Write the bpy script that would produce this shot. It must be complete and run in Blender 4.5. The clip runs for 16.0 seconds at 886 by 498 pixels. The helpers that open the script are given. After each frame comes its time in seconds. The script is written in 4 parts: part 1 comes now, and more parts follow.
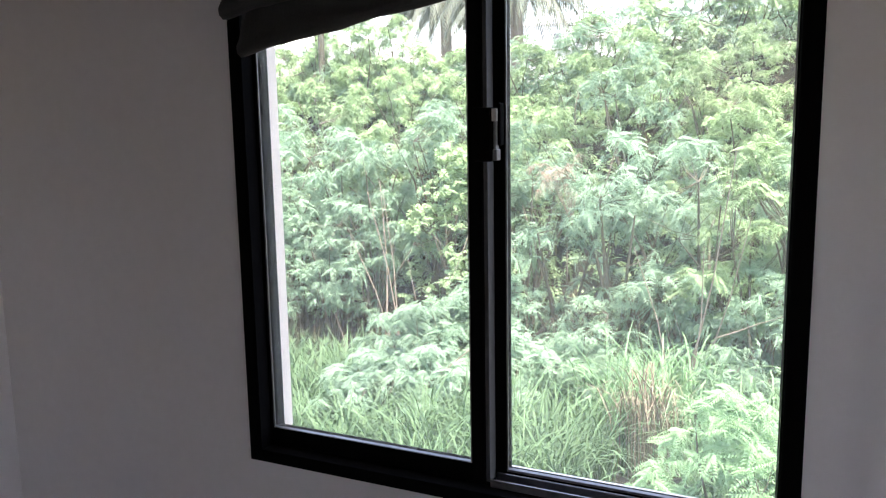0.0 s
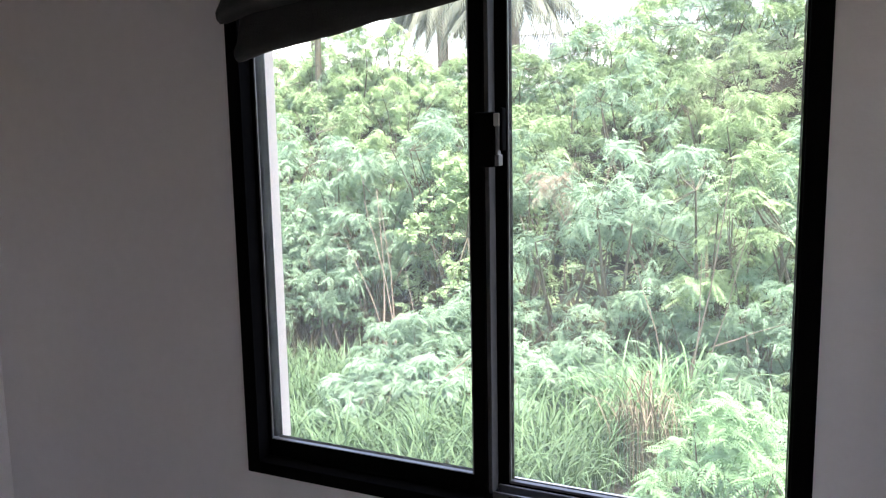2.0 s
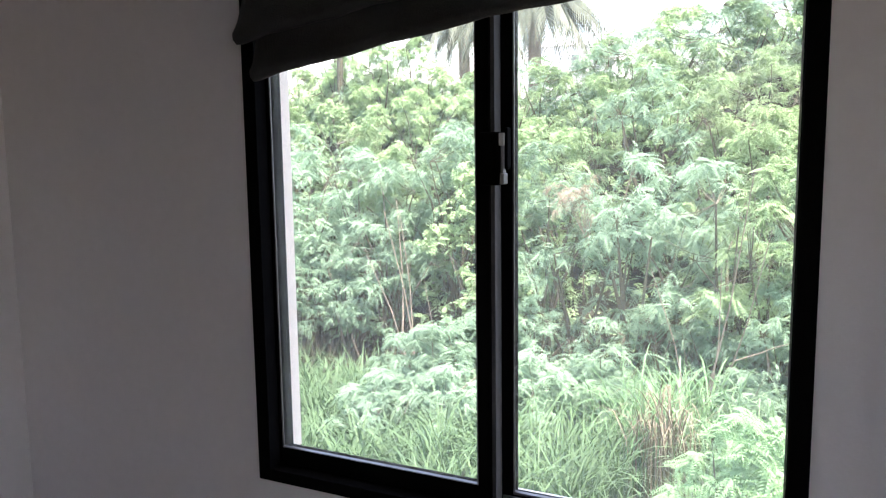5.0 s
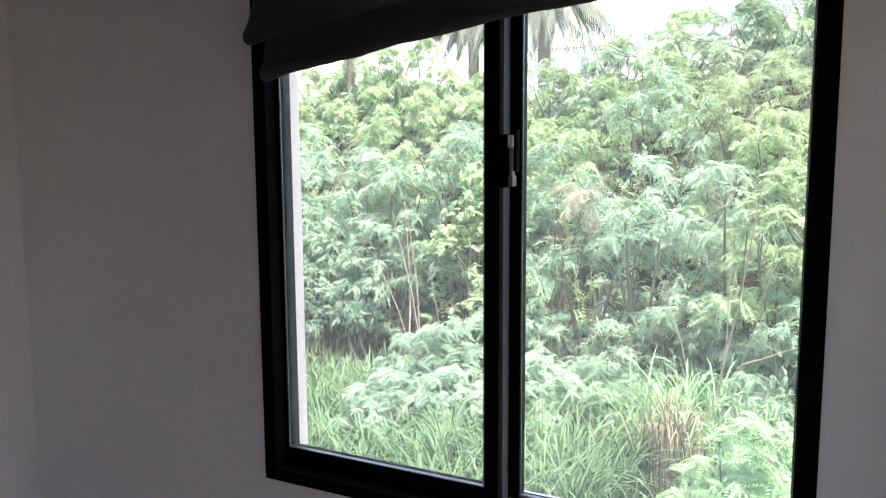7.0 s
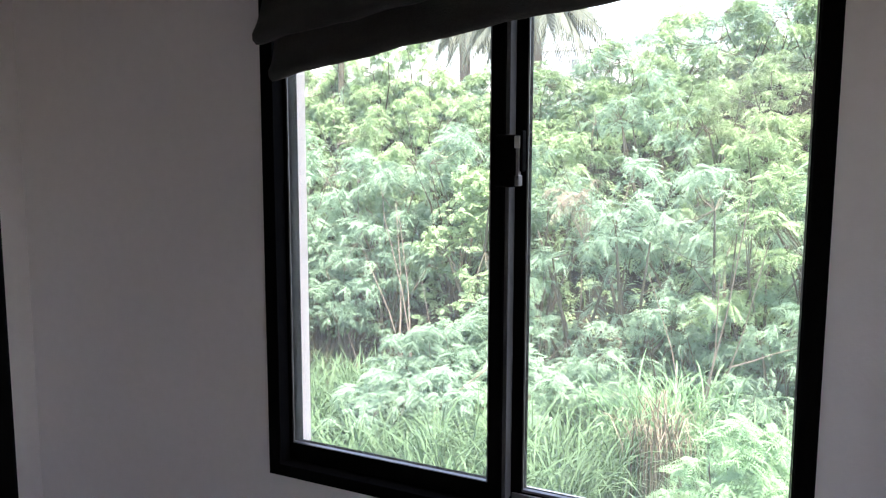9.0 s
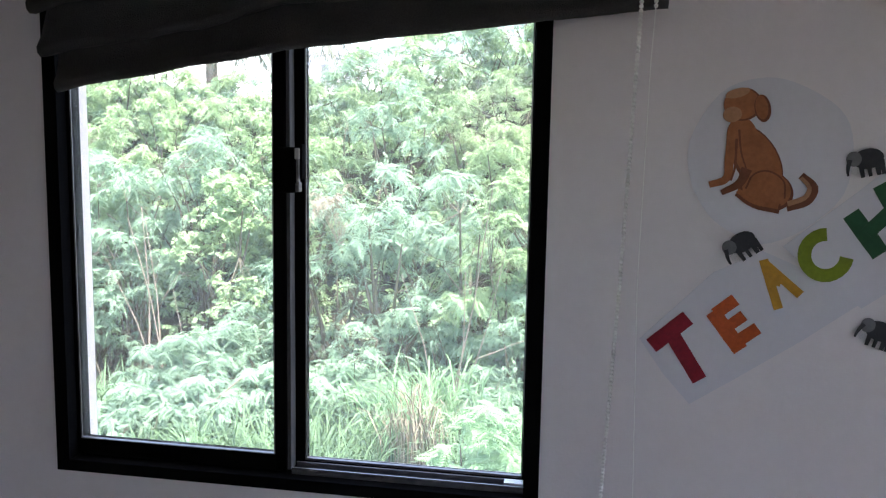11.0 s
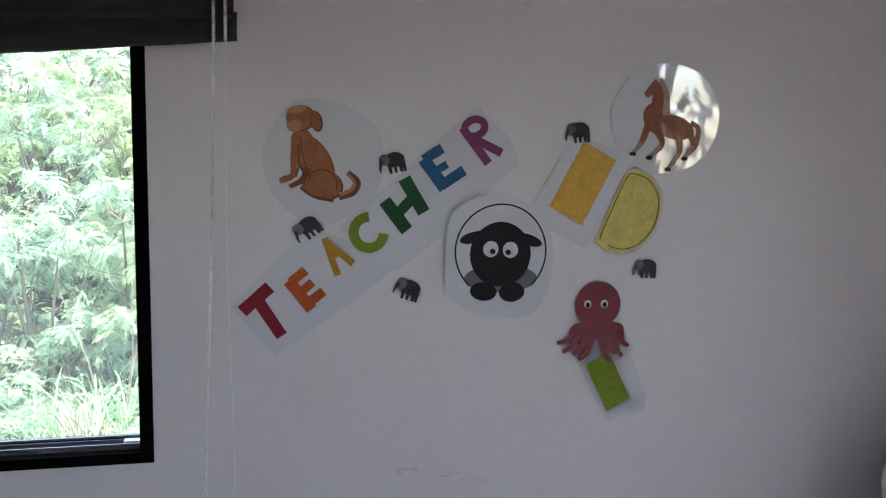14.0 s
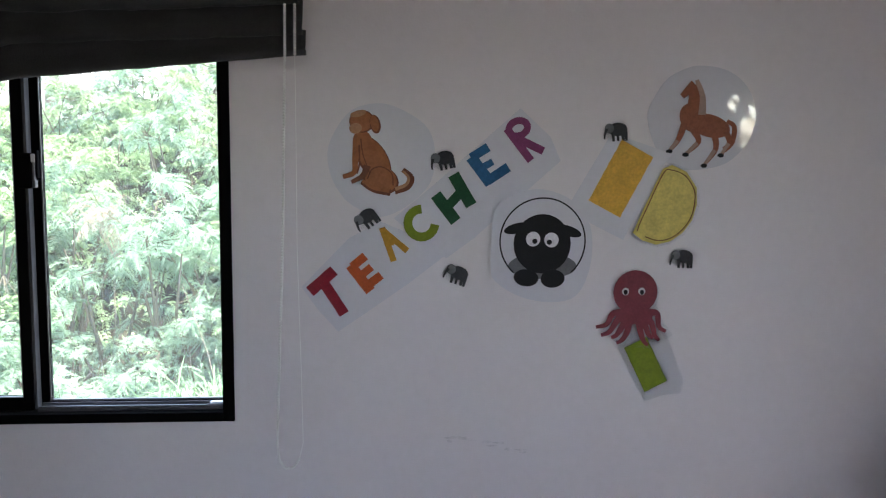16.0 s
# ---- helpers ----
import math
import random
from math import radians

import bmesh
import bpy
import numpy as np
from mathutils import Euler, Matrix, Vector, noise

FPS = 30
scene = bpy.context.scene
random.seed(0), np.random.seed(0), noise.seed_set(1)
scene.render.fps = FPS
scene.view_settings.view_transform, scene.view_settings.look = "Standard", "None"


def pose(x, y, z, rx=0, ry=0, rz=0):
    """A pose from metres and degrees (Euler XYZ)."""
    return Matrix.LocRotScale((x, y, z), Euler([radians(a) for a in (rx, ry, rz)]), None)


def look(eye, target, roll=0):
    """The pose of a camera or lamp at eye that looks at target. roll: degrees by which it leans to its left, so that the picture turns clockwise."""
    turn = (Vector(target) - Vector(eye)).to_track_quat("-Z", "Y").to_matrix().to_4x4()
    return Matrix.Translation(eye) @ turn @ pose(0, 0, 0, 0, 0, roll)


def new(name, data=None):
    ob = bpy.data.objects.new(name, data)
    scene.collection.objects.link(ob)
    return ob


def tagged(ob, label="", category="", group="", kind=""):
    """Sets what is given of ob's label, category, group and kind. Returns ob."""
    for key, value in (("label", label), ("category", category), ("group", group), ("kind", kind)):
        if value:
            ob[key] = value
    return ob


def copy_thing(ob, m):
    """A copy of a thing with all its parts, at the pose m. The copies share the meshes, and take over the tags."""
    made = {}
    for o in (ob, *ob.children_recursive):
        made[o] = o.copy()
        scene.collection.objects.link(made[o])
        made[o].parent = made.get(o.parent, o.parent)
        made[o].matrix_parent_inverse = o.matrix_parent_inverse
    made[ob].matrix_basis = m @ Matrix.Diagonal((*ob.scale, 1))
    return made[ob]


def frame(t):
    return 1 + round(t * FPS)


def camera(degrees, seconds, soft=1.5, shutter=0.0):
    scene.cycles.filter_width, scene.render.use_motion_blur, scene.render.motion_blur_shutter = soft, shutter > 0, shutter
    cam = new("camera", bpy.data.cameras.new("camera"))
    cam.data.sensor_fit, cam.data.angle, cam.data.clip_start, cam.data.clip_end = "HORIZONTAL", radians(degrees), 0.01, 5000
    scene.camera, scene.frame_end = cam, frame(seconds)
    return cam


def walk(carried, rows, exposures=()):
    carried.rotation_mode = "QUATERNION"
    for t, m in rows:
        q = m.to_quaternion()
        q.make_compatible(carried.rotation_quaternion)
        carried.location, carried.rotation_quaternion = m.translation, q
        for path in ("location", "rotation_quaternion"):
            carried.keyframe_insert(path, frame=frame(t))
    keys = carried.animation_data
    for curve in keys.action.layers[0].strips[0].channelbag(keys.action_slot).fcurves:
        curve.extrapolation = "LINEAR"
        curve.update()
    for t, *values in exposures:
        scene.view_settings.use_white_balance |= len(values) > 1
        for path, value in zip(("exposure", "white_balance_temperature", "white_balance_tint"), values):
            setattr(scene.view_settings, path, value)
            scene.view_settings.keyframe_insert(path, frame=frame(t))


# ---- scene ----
cam = camera(56.6, 16.0, soft=1.2)
PATH = [
    (0, (0.93, -1.107, 1.542), (0.06, 0.667, 1.234), -1.0),
    (0.5, (0.968, -1.12, 1.543), (0.074, 0.644, 1.242), -0.5),
    (1, (0.96, -1.125, 1.541), (0.058, 0.636, 1.25), -0.5),
    (1.5, (0.924, -1.103, 1.538), (0.036, 0.666, 1.253), -0.9),
    (2, (0.915, -1.091, 1.536), (0.051, 0.689, 1.25), -1.1),
    (2.5, (0.925, -1.099, 1.535), (0.052, 0.677, 1.249), -1.0),
    (3, (0.949, -1.106, 1.538), (0.055, 0.662, 1.258), -0.9),
    (3.5, (0.957, -1.11, 1.539), (0.058, 0.654, 1.256), -0.9),
    (4, (0.957, -1.11, 1.543), (0.059, 0.656, 1.266), -1.0),
    (4.5, (0.948, -1.11, 1.546), (0.045, 0.655, 1.283), -0.9),
    (7, (0.947, -1.11, 1.549), (0.021, 0.644, 1.291), -0.3),
    (7.5, (0.939, -1.099, 1.55), (0.013, 0.655, 1.295), -0.3),
    (8, (0.929, -1.106, 1.548), (0.004, 0.649, 1.293), -0.0),
    (10.5, (0.949, -1.276, 1.546), (0.294, 0.598, 1.304), 0.3),
    (11, (0.964, -1.347, 1.559), (0.622, 0.609, 1.321), 1.0),
    (11.5, (1.029, -1.402, 1.569), (0.867, 0.579, 1.347), 1.1),
    (12, (1.127, -1.473, 1.564), (1.06, 0.514, 1.343), 1.6),
    (12.5, (1.213, -1.561, 1.561), (1.26, 0.427, 1.341), 1.9),
    (13, (1.246, -1.601, 1.557), (1.395, 0.381, 1.337), 1.5),
    (13.5, (1.194, -1.625, 1.555), (1.556, 0.331, 1.346), 1.3),
    (14, (1.126, -1.676, 1.555), (1.542, 0.269, 1.344), 0.8),
    (14.5, (1.111, -1.722, 1.548), (1.534, 0.222, 1.34), 0.5),
    (15, (1.127, -1.776, 1.56), (1.569, 0.161, 1.335), 0.6),
    (15.5, (1.205, -1.855, 1.552), (1.444, 0.12, 1.345), 0.4),
    (16, (1.237, -1.879, 1.547), (1.386, 0.104, 1.338), 0.5),
]
walk(cam, [(t, look(eye, target, roll)) for t, eye, target, roll in PATH],
     [(0.0, 3.06, 7650, 18), (8.0, 3.06, 7650, 18), (10.5, 3.26, 7200, 17), (11.2, 3.28, 7100, 16), (12.0, 3.40, 7050, 14), (12.6, 3.52, 7100, 13), (16.0, 3.64, 7200, 14)])

# ---- world, sun and exposure ----
world = bpy.data.worlds.new("world")
scene.world = world
world.use_nodes = True
wn = world.node_tree.nodes
sky = wn.new("ShaderNodeTexSky")
sky.sky_type = "NISHITA"
sky.sun_disc = False
sky.sun_elevation = radians(70)
sky.sun_rotation = radians(124)
sky.air_density, sky.dust_density, sky.ozone_density = 1.0, 2.0, 1.0
wn["Background"].inputs["Strength"].default_value = 0.13
world.node_tree.links.new(sky.outputs[0], wn["Background"].inputs[0])
sun = new("sun", bpy.data.lights.new("sun", "SUN"))
sun.data.energy, sun.data.angle, sun.data.color = 2.2, radians(14), (1.0, 0.985, 0.97)
sun.matrix_world = look((9, -6, 30), (0, 0, 0))


# ---- materials ----
def mat(name, base, rough=0.6, metal=0.0, var=0.12, scale=6.0, fine=80.0, bump=0.0, bump_scale=120.0, spec=0.5, coat=0.0, island=0.0):
    """A principled material whose colour wanders at two scales, with a fine relief."""
    m = bpy.data.materials.new(name)
    m.use_nodes = True
    nt = m.node_tree
    n, l = nt.nodes, nt.links
    p = n["Principled BSDF"]
    p.inputs["Roughness"].default_value, p.inputs["Metallic"].default_value = rough, metal
    p.inputs["Specular IOR Level"].default_value = spec
    p.inputs["Coat Weight"].default_value = coat
    p.inputs["Coat Roughness"].default_value = 0.05
    tc = n.new("ShaderNodeTexCoord")
    a, b = n.new("ShaderNodeTexNoise"), n.new("ShaderNodeTexNoise")
    a.inputs["Scale"].default_value, b.inputs["Scale"].default_value = scale, fine
    a.inputs["Detail"].default_value, b.inputs["Detail"].default_value = 4, 3
    l.new(tc.outputs["Object"], a.inputs["Vector"]), l.new(tc.outputs["Object"], b.inputs["Vector"])
    add = n.new("ShaderNodeMath")
    add.operation = "ADD"
    l.new(a.outputs["Fac"], add.inputs[0]), l.new(b.outputs["Fac"], add.inputs[1])
    rng = n.new("ShaderNodeMapRange")
    rng.inputs["From Min"].default_value, rng.inputs["From Max"].default_value = 0.6, 1.4
    rng.inputs["To Min"].default_value, rng.inputs["To Max"].default_value = 1 - var, 1 + var
    l.new(add.outputs[0], rng.inputs["Value"])
    mul = n.new("ShaderNodeVectorMath")
    mul.operation = "SCALE"
    mul.inputs[0].default_value = base
    l.new(rng.outputs[0], mul.inputs["Scale"])
    l.new(mul.outputs[0], p.inputs["Base Color"])
    if bump:
        t = n.new("ShaderNodeTexNoise")
        t.inputs["Scale"].default_value, t.inputs["Detail"].default_value = bump_scale, 4
        l.new(tc.outputs["Object"], t.inputs["Vector"])
        bp = n.new("ShaderNodeBump")
        bp.inputs["Strength"].default_value, bp.inputs["Distance"].default_value = bump, 0.004
        l.new(t.outputs["Fac"], bp.inputs["Height"])
        l.new(bp.outputs[0], p.inputs["Normal"])
    return m


def leaf_mat(name, dark, light, through_light=0.35, hue=0.5):
    """Foliage: diffuse and translucent, each leaf and each plant a little different."""
    m = bpy.data.materials.new(name)
    m.use_nodes = True
    n, l = m.node_tree.nodes, m.node_tree.links
    n.remove(n["Principled BSDF"])
    out = n["Material Output"]
    geo, info, tc, tex = n.new("ShaderNodeNewGeometry"), n.new("ShaderNodeObjectInfo"), n.new("ShaderNodeTexCoord"), n.new("ShaderNodeTexNoise")
    tex.inputs["Scale"].default_value, tex.inputs["Detail"].default_value = 1.3, 3
    l.new(tc.outputs["Object"], tex.inputs["Vector"])
    m1, m2, m3 = n.new("ShaderNodeMath"), n.new("ShaderNodeMath"), n.new("ShaderNodeMath")
    m1.operation = m2.operation = m3.operation = "MULTIPLY_ADD"
    l.new(geo.outputs["Random Per Island"], m1.inputs[0])
    m1.inputs[1].default_value, m1.inputs[2].default_value = 0.38, -0.36
    l.new(info.outputs["Random"], m2.inputs[0])
    m2.inputs[1].default_value = hue
    l.new(m1.outputs[0], m2.inputs[2])
    l.new(tex.outputs["Fac"], m3.inputs[0])
    m3.inputs[1].default_value = 1.1
    l.new(m2.outputs[0], m3.inputs[2])
    ramp = n.new("ShaderNodeMix")
    ramp.data_type = "RGBA"
    ramp.inputs[6].default_value, ramp.inputs[7].default_value = (*dark, 1), (*light, 1)
    l.new(m3.outputs[0], ramp.inputs[0])
    d, t, mx = n.new("ShaderNodeBsdfPrincipled"), n.new("ShaderNodeBsdfTranslucent"), n.new("ShaderNodeMixShader")
    d.inputs["Roughness"].default_value, d.inputs["Specular IOR Level"].default_value = 0.6, 0.2
    mx.inputs[0].default_value = through_light
    l.new(ramp.outputs[2], d.inputs["Base Color"]), l.new(ramp.outputs[2], t.inputs["Color"])
    l.new(d.outputs[0], mx.inputs[1]), l.new(t.outputs[0], mx.inputs[2]), l.new(mx.outputs[0], out.inputs["Surface"])
    return m


def glass_mat(name, haze):
    """Clear pane with a thin pale film that paints the glare veil over the view."""
    m = bpy.data.materials.new(name)
    m.use_nodes = True
    n, l = m.node_tree.nodes, m.node_tree.links
    n.remove(n["Principled BSDF"])
    tr, gl, df = n.new("ShaderNodeBsdfTransparent"), n.new("ShaderNodeBsdfGlossy"), n.new("ShaderNodeBsdfTranslucent")
    gl.inputs["Roughness"].default_value = 0.02
    df.inputs["Color"].default_value = (0.86, 0.86, 0.78, 1)
    tex, tc, rg = n.new("ShaderNodeTexNoise"), n.new("ShaderNodeTexCoord"), n.new("ShaderNodeMapRange")
    tex.inputs["Scale"].default_value, tex.inputs["Detail"].default_value = 5, 6
    l.new(tc.outputs["Object"], tex.inputs["Vector"]), l.new(tex.outputs["Fac"], rg.inputs["Value"])
    rg.inputs["From Min"].default_value, rg.inputs["From Max"].default_value = 0.3, 0.7
    rg.inputs["To Min"].default_value, rg.inputs["To Max"].default_value = haze * 0.7, haze * 1.3
    a, b = n.new("ShaderNodeMixShader"), n.new("ShaderNodeMixShader")
    l.new(rg.outputs[0], a.inputs[0]), l.new(tr.outputs[0], a.inputs[1]), l.new(df.outputs[0], a.inputs[2])
    b.inputs[0].default_value = 0.015
    l.new(a.outputs[0], b.inputs[1]), l.new(gl.outputs[0], b.inputs[2])
    l.new(b.outputs[0], n["Material Output"].inputs["Surface"])
    return m


def film_mat(name):
    """Clear laminating film: see-through with a sharp gloss."""
    m = bpy.data.materials.new(name)
    m.use_nodes = True
    n, l = m.node_tree.nodes, m.node_tree.links
    n.remove(n["Principled BSDF"])
    tr, gl, fr, mx = n.new("ShaderNodeBsdfTransparent"), n.new("ShaderNodeBsdfGlossy"), n.new("ShaderNodeFresnel"), n.new("ShaderNodeMixShader")
    tr.inputs["Color"].default_value = (0.975, 0.98, 0.985, 1)
    gl.inputs["Roughness"].default_value = 0.04
    fr.inputs["IOR"].default_value = 1.42
    l.new(fr.outputs[0], mx.inputs[0]), l.new(tr.outputs[0], mx.inputs[1]), l.new(gl.outputs[0], mx.inputs[2])
    l.new(mx.outputs[0], n["Material Output"].inputs["Surface"])
    return m


WALL = mat("wall_paint", (0.80, 0.765, 0.775), 0.5, var=0.03, scale=1.5, fine=40, bump=0.12, bump_scale=160)
CEIL = mat("ceiling_paint", (0.72, 0.72, 0.71), 0.8, var=0.03, bump=0.1)
FLOOR = mat("floor_vinyl", (0.54, 0.51, 0.50), 0.45, var=0.15, scale=3)
OUTER = mat("outer_render", (0.88, 0.80, 0.71), 0.8, var=0.05, bump=0.3)
BLACK = mat("black_aluminium", (0.0025, 0.0025, 0.003), 0.85, var=0.2, scale=20, fine=200, spec=0.03)
EDGE = mat("worn_aluminium", (0.17, 0.17, 0.18), 0.4, 0.5, var=0.25, scale=30)
STRIP = mat("grey_weather_strip", (0.07, 0.07, 0.072), 0.7, var=0.2, scale=30)
STEEL = mat("bright_steel", (0.26, 0.26, 0.27), 0.55, 0.6, var=0.15, scale=40)
FABRIC = mat("charcoal_cloth", (0.047, 0.046, 0.047), 0.9, var=0.25, scale=12, fine=300, bump=0.7, bump_scale=420, spec=0.2)
FABRIC.node_tree.nodes["Principled BSDF"].inputs["Sheen Weight"].default_value = 0.06
BEAD = mat("white_plastic", (0.95, 0.95, 0.93), 0.3, var=0.03, spec=0.8)
PAPER = mat("laminated_paper", (0.72, 0.72, 0.765), 0.35, var=0.03, scale=8, coat=1.0)
GLOSSY = mat("glossy_laminate", (0.72, 0.72, 0.765), 0.35, var=0.03, scale=8, coat=1.0)
GLOSSY.node_tree.nodes["Principled BSDF"].inputs["Coat IOR"].default_value = 2.1
GLOSSY.node_tree.nodes["Principled BSDF"].inputs["Coat Roughness"].default_value = 0.08
FILM = film_mat("clear_film")
# pane colour carries a painted glare haze
GLASS = glass_mat("veiled_glass", 0.045)
WOOD = mat("tan_laminate", (0.33, 0.26, 0.18), 0.5, var=0.22, scale=14, fine=120, bump=0.15)
NAVY = mat("navy_mesh", (0.012, 0.02, 0.04), 0.7, var=0.25, fine=260, bump=0.6, bump_scale=500)
PIPING = mat("grey_white_plastic", (0.55, 0.55, 0.54), 0.45, var=0.06)
SMUDGE = mat("grey_scuff", (0.72, 0.69, 0.70), 0.6, var=0.2, scale=30)
LEAF_A = leaf_mat("leaf_grey_green", (0.068, 0.132, 0.080), (0.275, 0.435, 0.305), 0.28)
LEAF_B = leaf_mat("leaf_yellow_green", (0.105, 0.19, 0.088), (0.385, 0.56, 0.31), 0.30)
LEAF_C = leaf_mat("leaf_bright", (0.14, 0.28, 0.14), (0.26, 0.44, 0.25))
GRASS = leaf_mat("grass_blades", (0.014, 0.042, 0.018), (0.125, 0.225, 0.118), 0.28)
STALK = leaf_mat("dead_stalk", (0.03, 0.025, 0.018), (0.12, 0.095, 0.065), 0.1)
PALM = leaf_mat("palm_leaf", (0.05, 0.065, 0.05), (0.15, 0.18, 0.14), 0.2)
WITHERED = leaf_mat("withered_leaf", (0.14, 0.115, 0.085), (0.33, 0.28, 0.22), 0.25)
STRAW = leaf_mat("dry_straw", (0.11, 0.098, 0.07), (0.28, 0.25, 0.19), 0.2)
TWIG = mat("dark_twig", (0.09, 0.085, 0.06), 0.85, var=0.35, scale=9)
BARK = mat("pale_bark", (0.24, 0.20, 0.16), 0.85, var=0.35, scale=9, bump=0.5)
EARTH = mat("dark_earth", (0.026, 0.026, 0.017), 0.95, var=0.5, scale=1.2, fine=14, bump=0.8, bump_scale=20)
CONCRETE = mat("pale_concrete", (0.78, 0.78, 0.77), 0.85, var=0.12)
DARKPANE = mat("dark_pane", (0.16, 0.17, 0.18), 0.1, var=0.1)


rs0 = np.random.RandomState(3)


# ---- mesh helpers ----
def part(name, bm, material, parent=None, label="", smooth=False):
    me = bpy.data.meshes.new(name)
    bm.normal_update()
    bm.to_mesh(me)
    bm.free()
    me.materials.append(material)
    if smooth:
        me.polygons.foreach_set("use_smooth", [True] * len(me.polygons))
    ob = new(name, me)
    ob.parent = parent
    if label:
        ob["label"] = label
    return ob


def raw(name, verts, faces, material, parent=None, smooth=False):
    """A mesh object from arrays of vertices and of faces with equally many corners."""
    me = bpy.data.meshes.new(name)
    verts, faces = np.asarray(verts, np.float32), np.asarray(faces, np.int32)
    k = faces.shape[1]
    me.vertices.add(len(verts))
    me.vertices.foreach_set("co", verts.ravel())
    me.loops.add(faces.size)
    me.loops.foreach_set("vertex_index", faces.ravel())
    me.polygons.add(len(faces))
    me.polygons.foreach_set("loop_start", np.arange(0, faces.size, k, dtype=np.int32))
    me.polygons.foreach_set("loop_total", np.full(len(faces), k, np.int32))
    me.update(calc_edges=True)
    me.materials.append(material)
    if smooth:
        me.polygons.foreach_set("use_smooth", [True] * len(me.polygons))
    ob = new(name, me)
    ob.parent = parent
    return ob


def box(x0, x1, y0, y1, z0, z1, bevel=0.0, bm=None):
    own = bmesh.new()
    bmesh.ops.create_cube(own, size=1)
    for v in own.verts:
        v.co = Vector(((x0 + x1) / 2 + v.co.x * (x1 - x0), (y0 + y1) / 2 + v.co.y * (y1 - y0), (z0 + z1) / 2 + v.co.z * (z1 - z0)))
    if bevel:
        bmesh.ops.bevel(own, geom=own.edges[:], offset=bevel, segments=2, profile=0.6, affect="EDGES")
    if bm is None:
        return own
    tmp = bpy.data.meshes.new("tmp")
    own.to_mesh(tmp)
    own.free()
    bm.from_mesh(tmp)
    bpy.data.meshes.remove(tmp)
    return bm


def empty(name, x=0, y=0, z=0):
    ob = new(name)
    ob.location = (x, y, z)
    ob.empty_display_size = 0.05
    return ob


def tube(points, radius, sides=8, taper=1.0, bm=None):
    """A round rod along points."""
    bm = bm or bmesh.new()
    rings = []
    pts = [Vector(p) for p in points]
    for i, p in enumerate(pts):
        d = (pts[min(i + 1, len(pts) - 1)] - pts[max(i - 1, 0)]).normalized()
        u = d.orthogonal().normalized()
        w = d.cross(u)
        r = radius * (1 + (taper - 1) * i / max(1, len(pts) - 1))
        rings.append([bm.verts.new(p + r * (math.cos(a) * u + math.sin(a) * w)) for a in [2 * math.pi * k / sides for k in range(sides)]])
    for a, b in zip(rings, rings[1:]):
        for k in range(sides):
            bm.faces.new((a[k], a[(k + 1) % sides], b[(k + 1) % sides], b[k]))
    bm.faces.new(rings[0][::-1]), bm.faces.new(rings[-1])
    return bm


# ---- room ----
XL, XR, YB, ZC, WT = -0.64, 2.92, -2.9, 2.5, 0.086
WX0, WX1, WZ0, WZ1 = 0.004, 0.896, 0.954, 1.886   # window opening
bm = box(XL - WT, WX0, 0, WT, 0, ZC)
box(WX1, XR + WT, 0, WT, 0, ZC, bm=bm)
box(WX0, WX1, 0, WT, 0, WZ0, bm=bm)
box(WX0, WX1, 0, WT, WZ1, ZC, bm=bm)
tagged(part("wall_north", bm, WALL), "white painted plaster wall with a window opening", "wall", kind="structure")
tagged(part("wall_west", box(XL - WT, XL, YB, 0, 0, ZC), WALL), "plain white painted side wall", "wall", kind="structure")
EY0, EY1, EZ0, EZ1 = -2.02, -1.18, 1.03, 2.17       # second window, in the side wall
bm = box(XR, XR + WT, YB, EY0, 0, ZC)
box(XR, XR + WT, EY1, 0, 0, ZC, bm=bm)
box(XR, XR + WT, EY0, EY1, 0, EZ0, bm=bm)
box(XR, XR + WT, EY0, EY1, EZ1, ZC, bm=bm)
tagged(part("wall_east", bm, WALL), "white painted side wall with a second window", "wall", kind="structure")
SX0, SX1, SZ0, SZ1 = 0.12, 0.88, 1.56, 1.97         # unseen opening added behind the camera for fill light
bm = box(XL - WT, SX0, YB - WT, YB, 0, ZC)
box(SX1, XR + WT, YB - WT, YB, 0, ZC, bm=bm)
box(SX0, SX1, YB - WT, YB, SZ1, ZC, bm=bm)
box(SX0, SX1, YB - WT, YB, 0, SZ0, bm=bm)
tagged(part("wall_south", bm, WALL), "white painted wall with an unseen opening added for fill light", "wall", kind="structure")
tagged(part("floor", box(XL - WT, XR + WT, YB - WT, WT, -0.12, 0), FLOOR), "pale grey-brown vinyl floor", "floor", kind="structure")
tagged(part("ceiling", box(XL - WT, XR + WT, YB - WT, WT, ZC, ZC + 0.12), CEIL), "white painted ceiling", "ceiling", kind="structure")

# outer skin and reveal of the house, seen as a pale strip beside the pane
bm = box(WX0 - 0.5, WX0, WT, WT + 0.004, 0.0, ZC)
box(WX0, 0.024, 0.064, WT + 0.003, 0.986, WZ1, bm=bm)
box(0.876, WX1, 0.087, WT + 0.004, 0.986, WZ1, bm=bm)
box(WX1, WX1 + 0.5, WT, WT + 0.004, 0.0, ZC, bm=bm)
tagged(part("outer_trim", bm, OUTER), "pale rendered outer reveal round the window", "trim", kind="structure")
tagged(part("outer_sill", box(WX0 - 0.04, WX1 + 0.04, 0.0905, 0.108, 0.945, 0.974, 0.003), CONCRETE), "pale rendered outer window sill", "sill", kind="structure")


tagged(part("lower_storey", box(XL - WT, XR + WT, YB - WT, WT, -3.5, -0.12), OUTER), "plain rendered storey below the room", "wall", kind="structure")


# ---- window: outer frame, two sliding sashes, panes, latch ----
win = tagged(empty("window_1", 0.45, 0, 0.95), "black aluminium sliding window with two panes", "window", kind="structure")


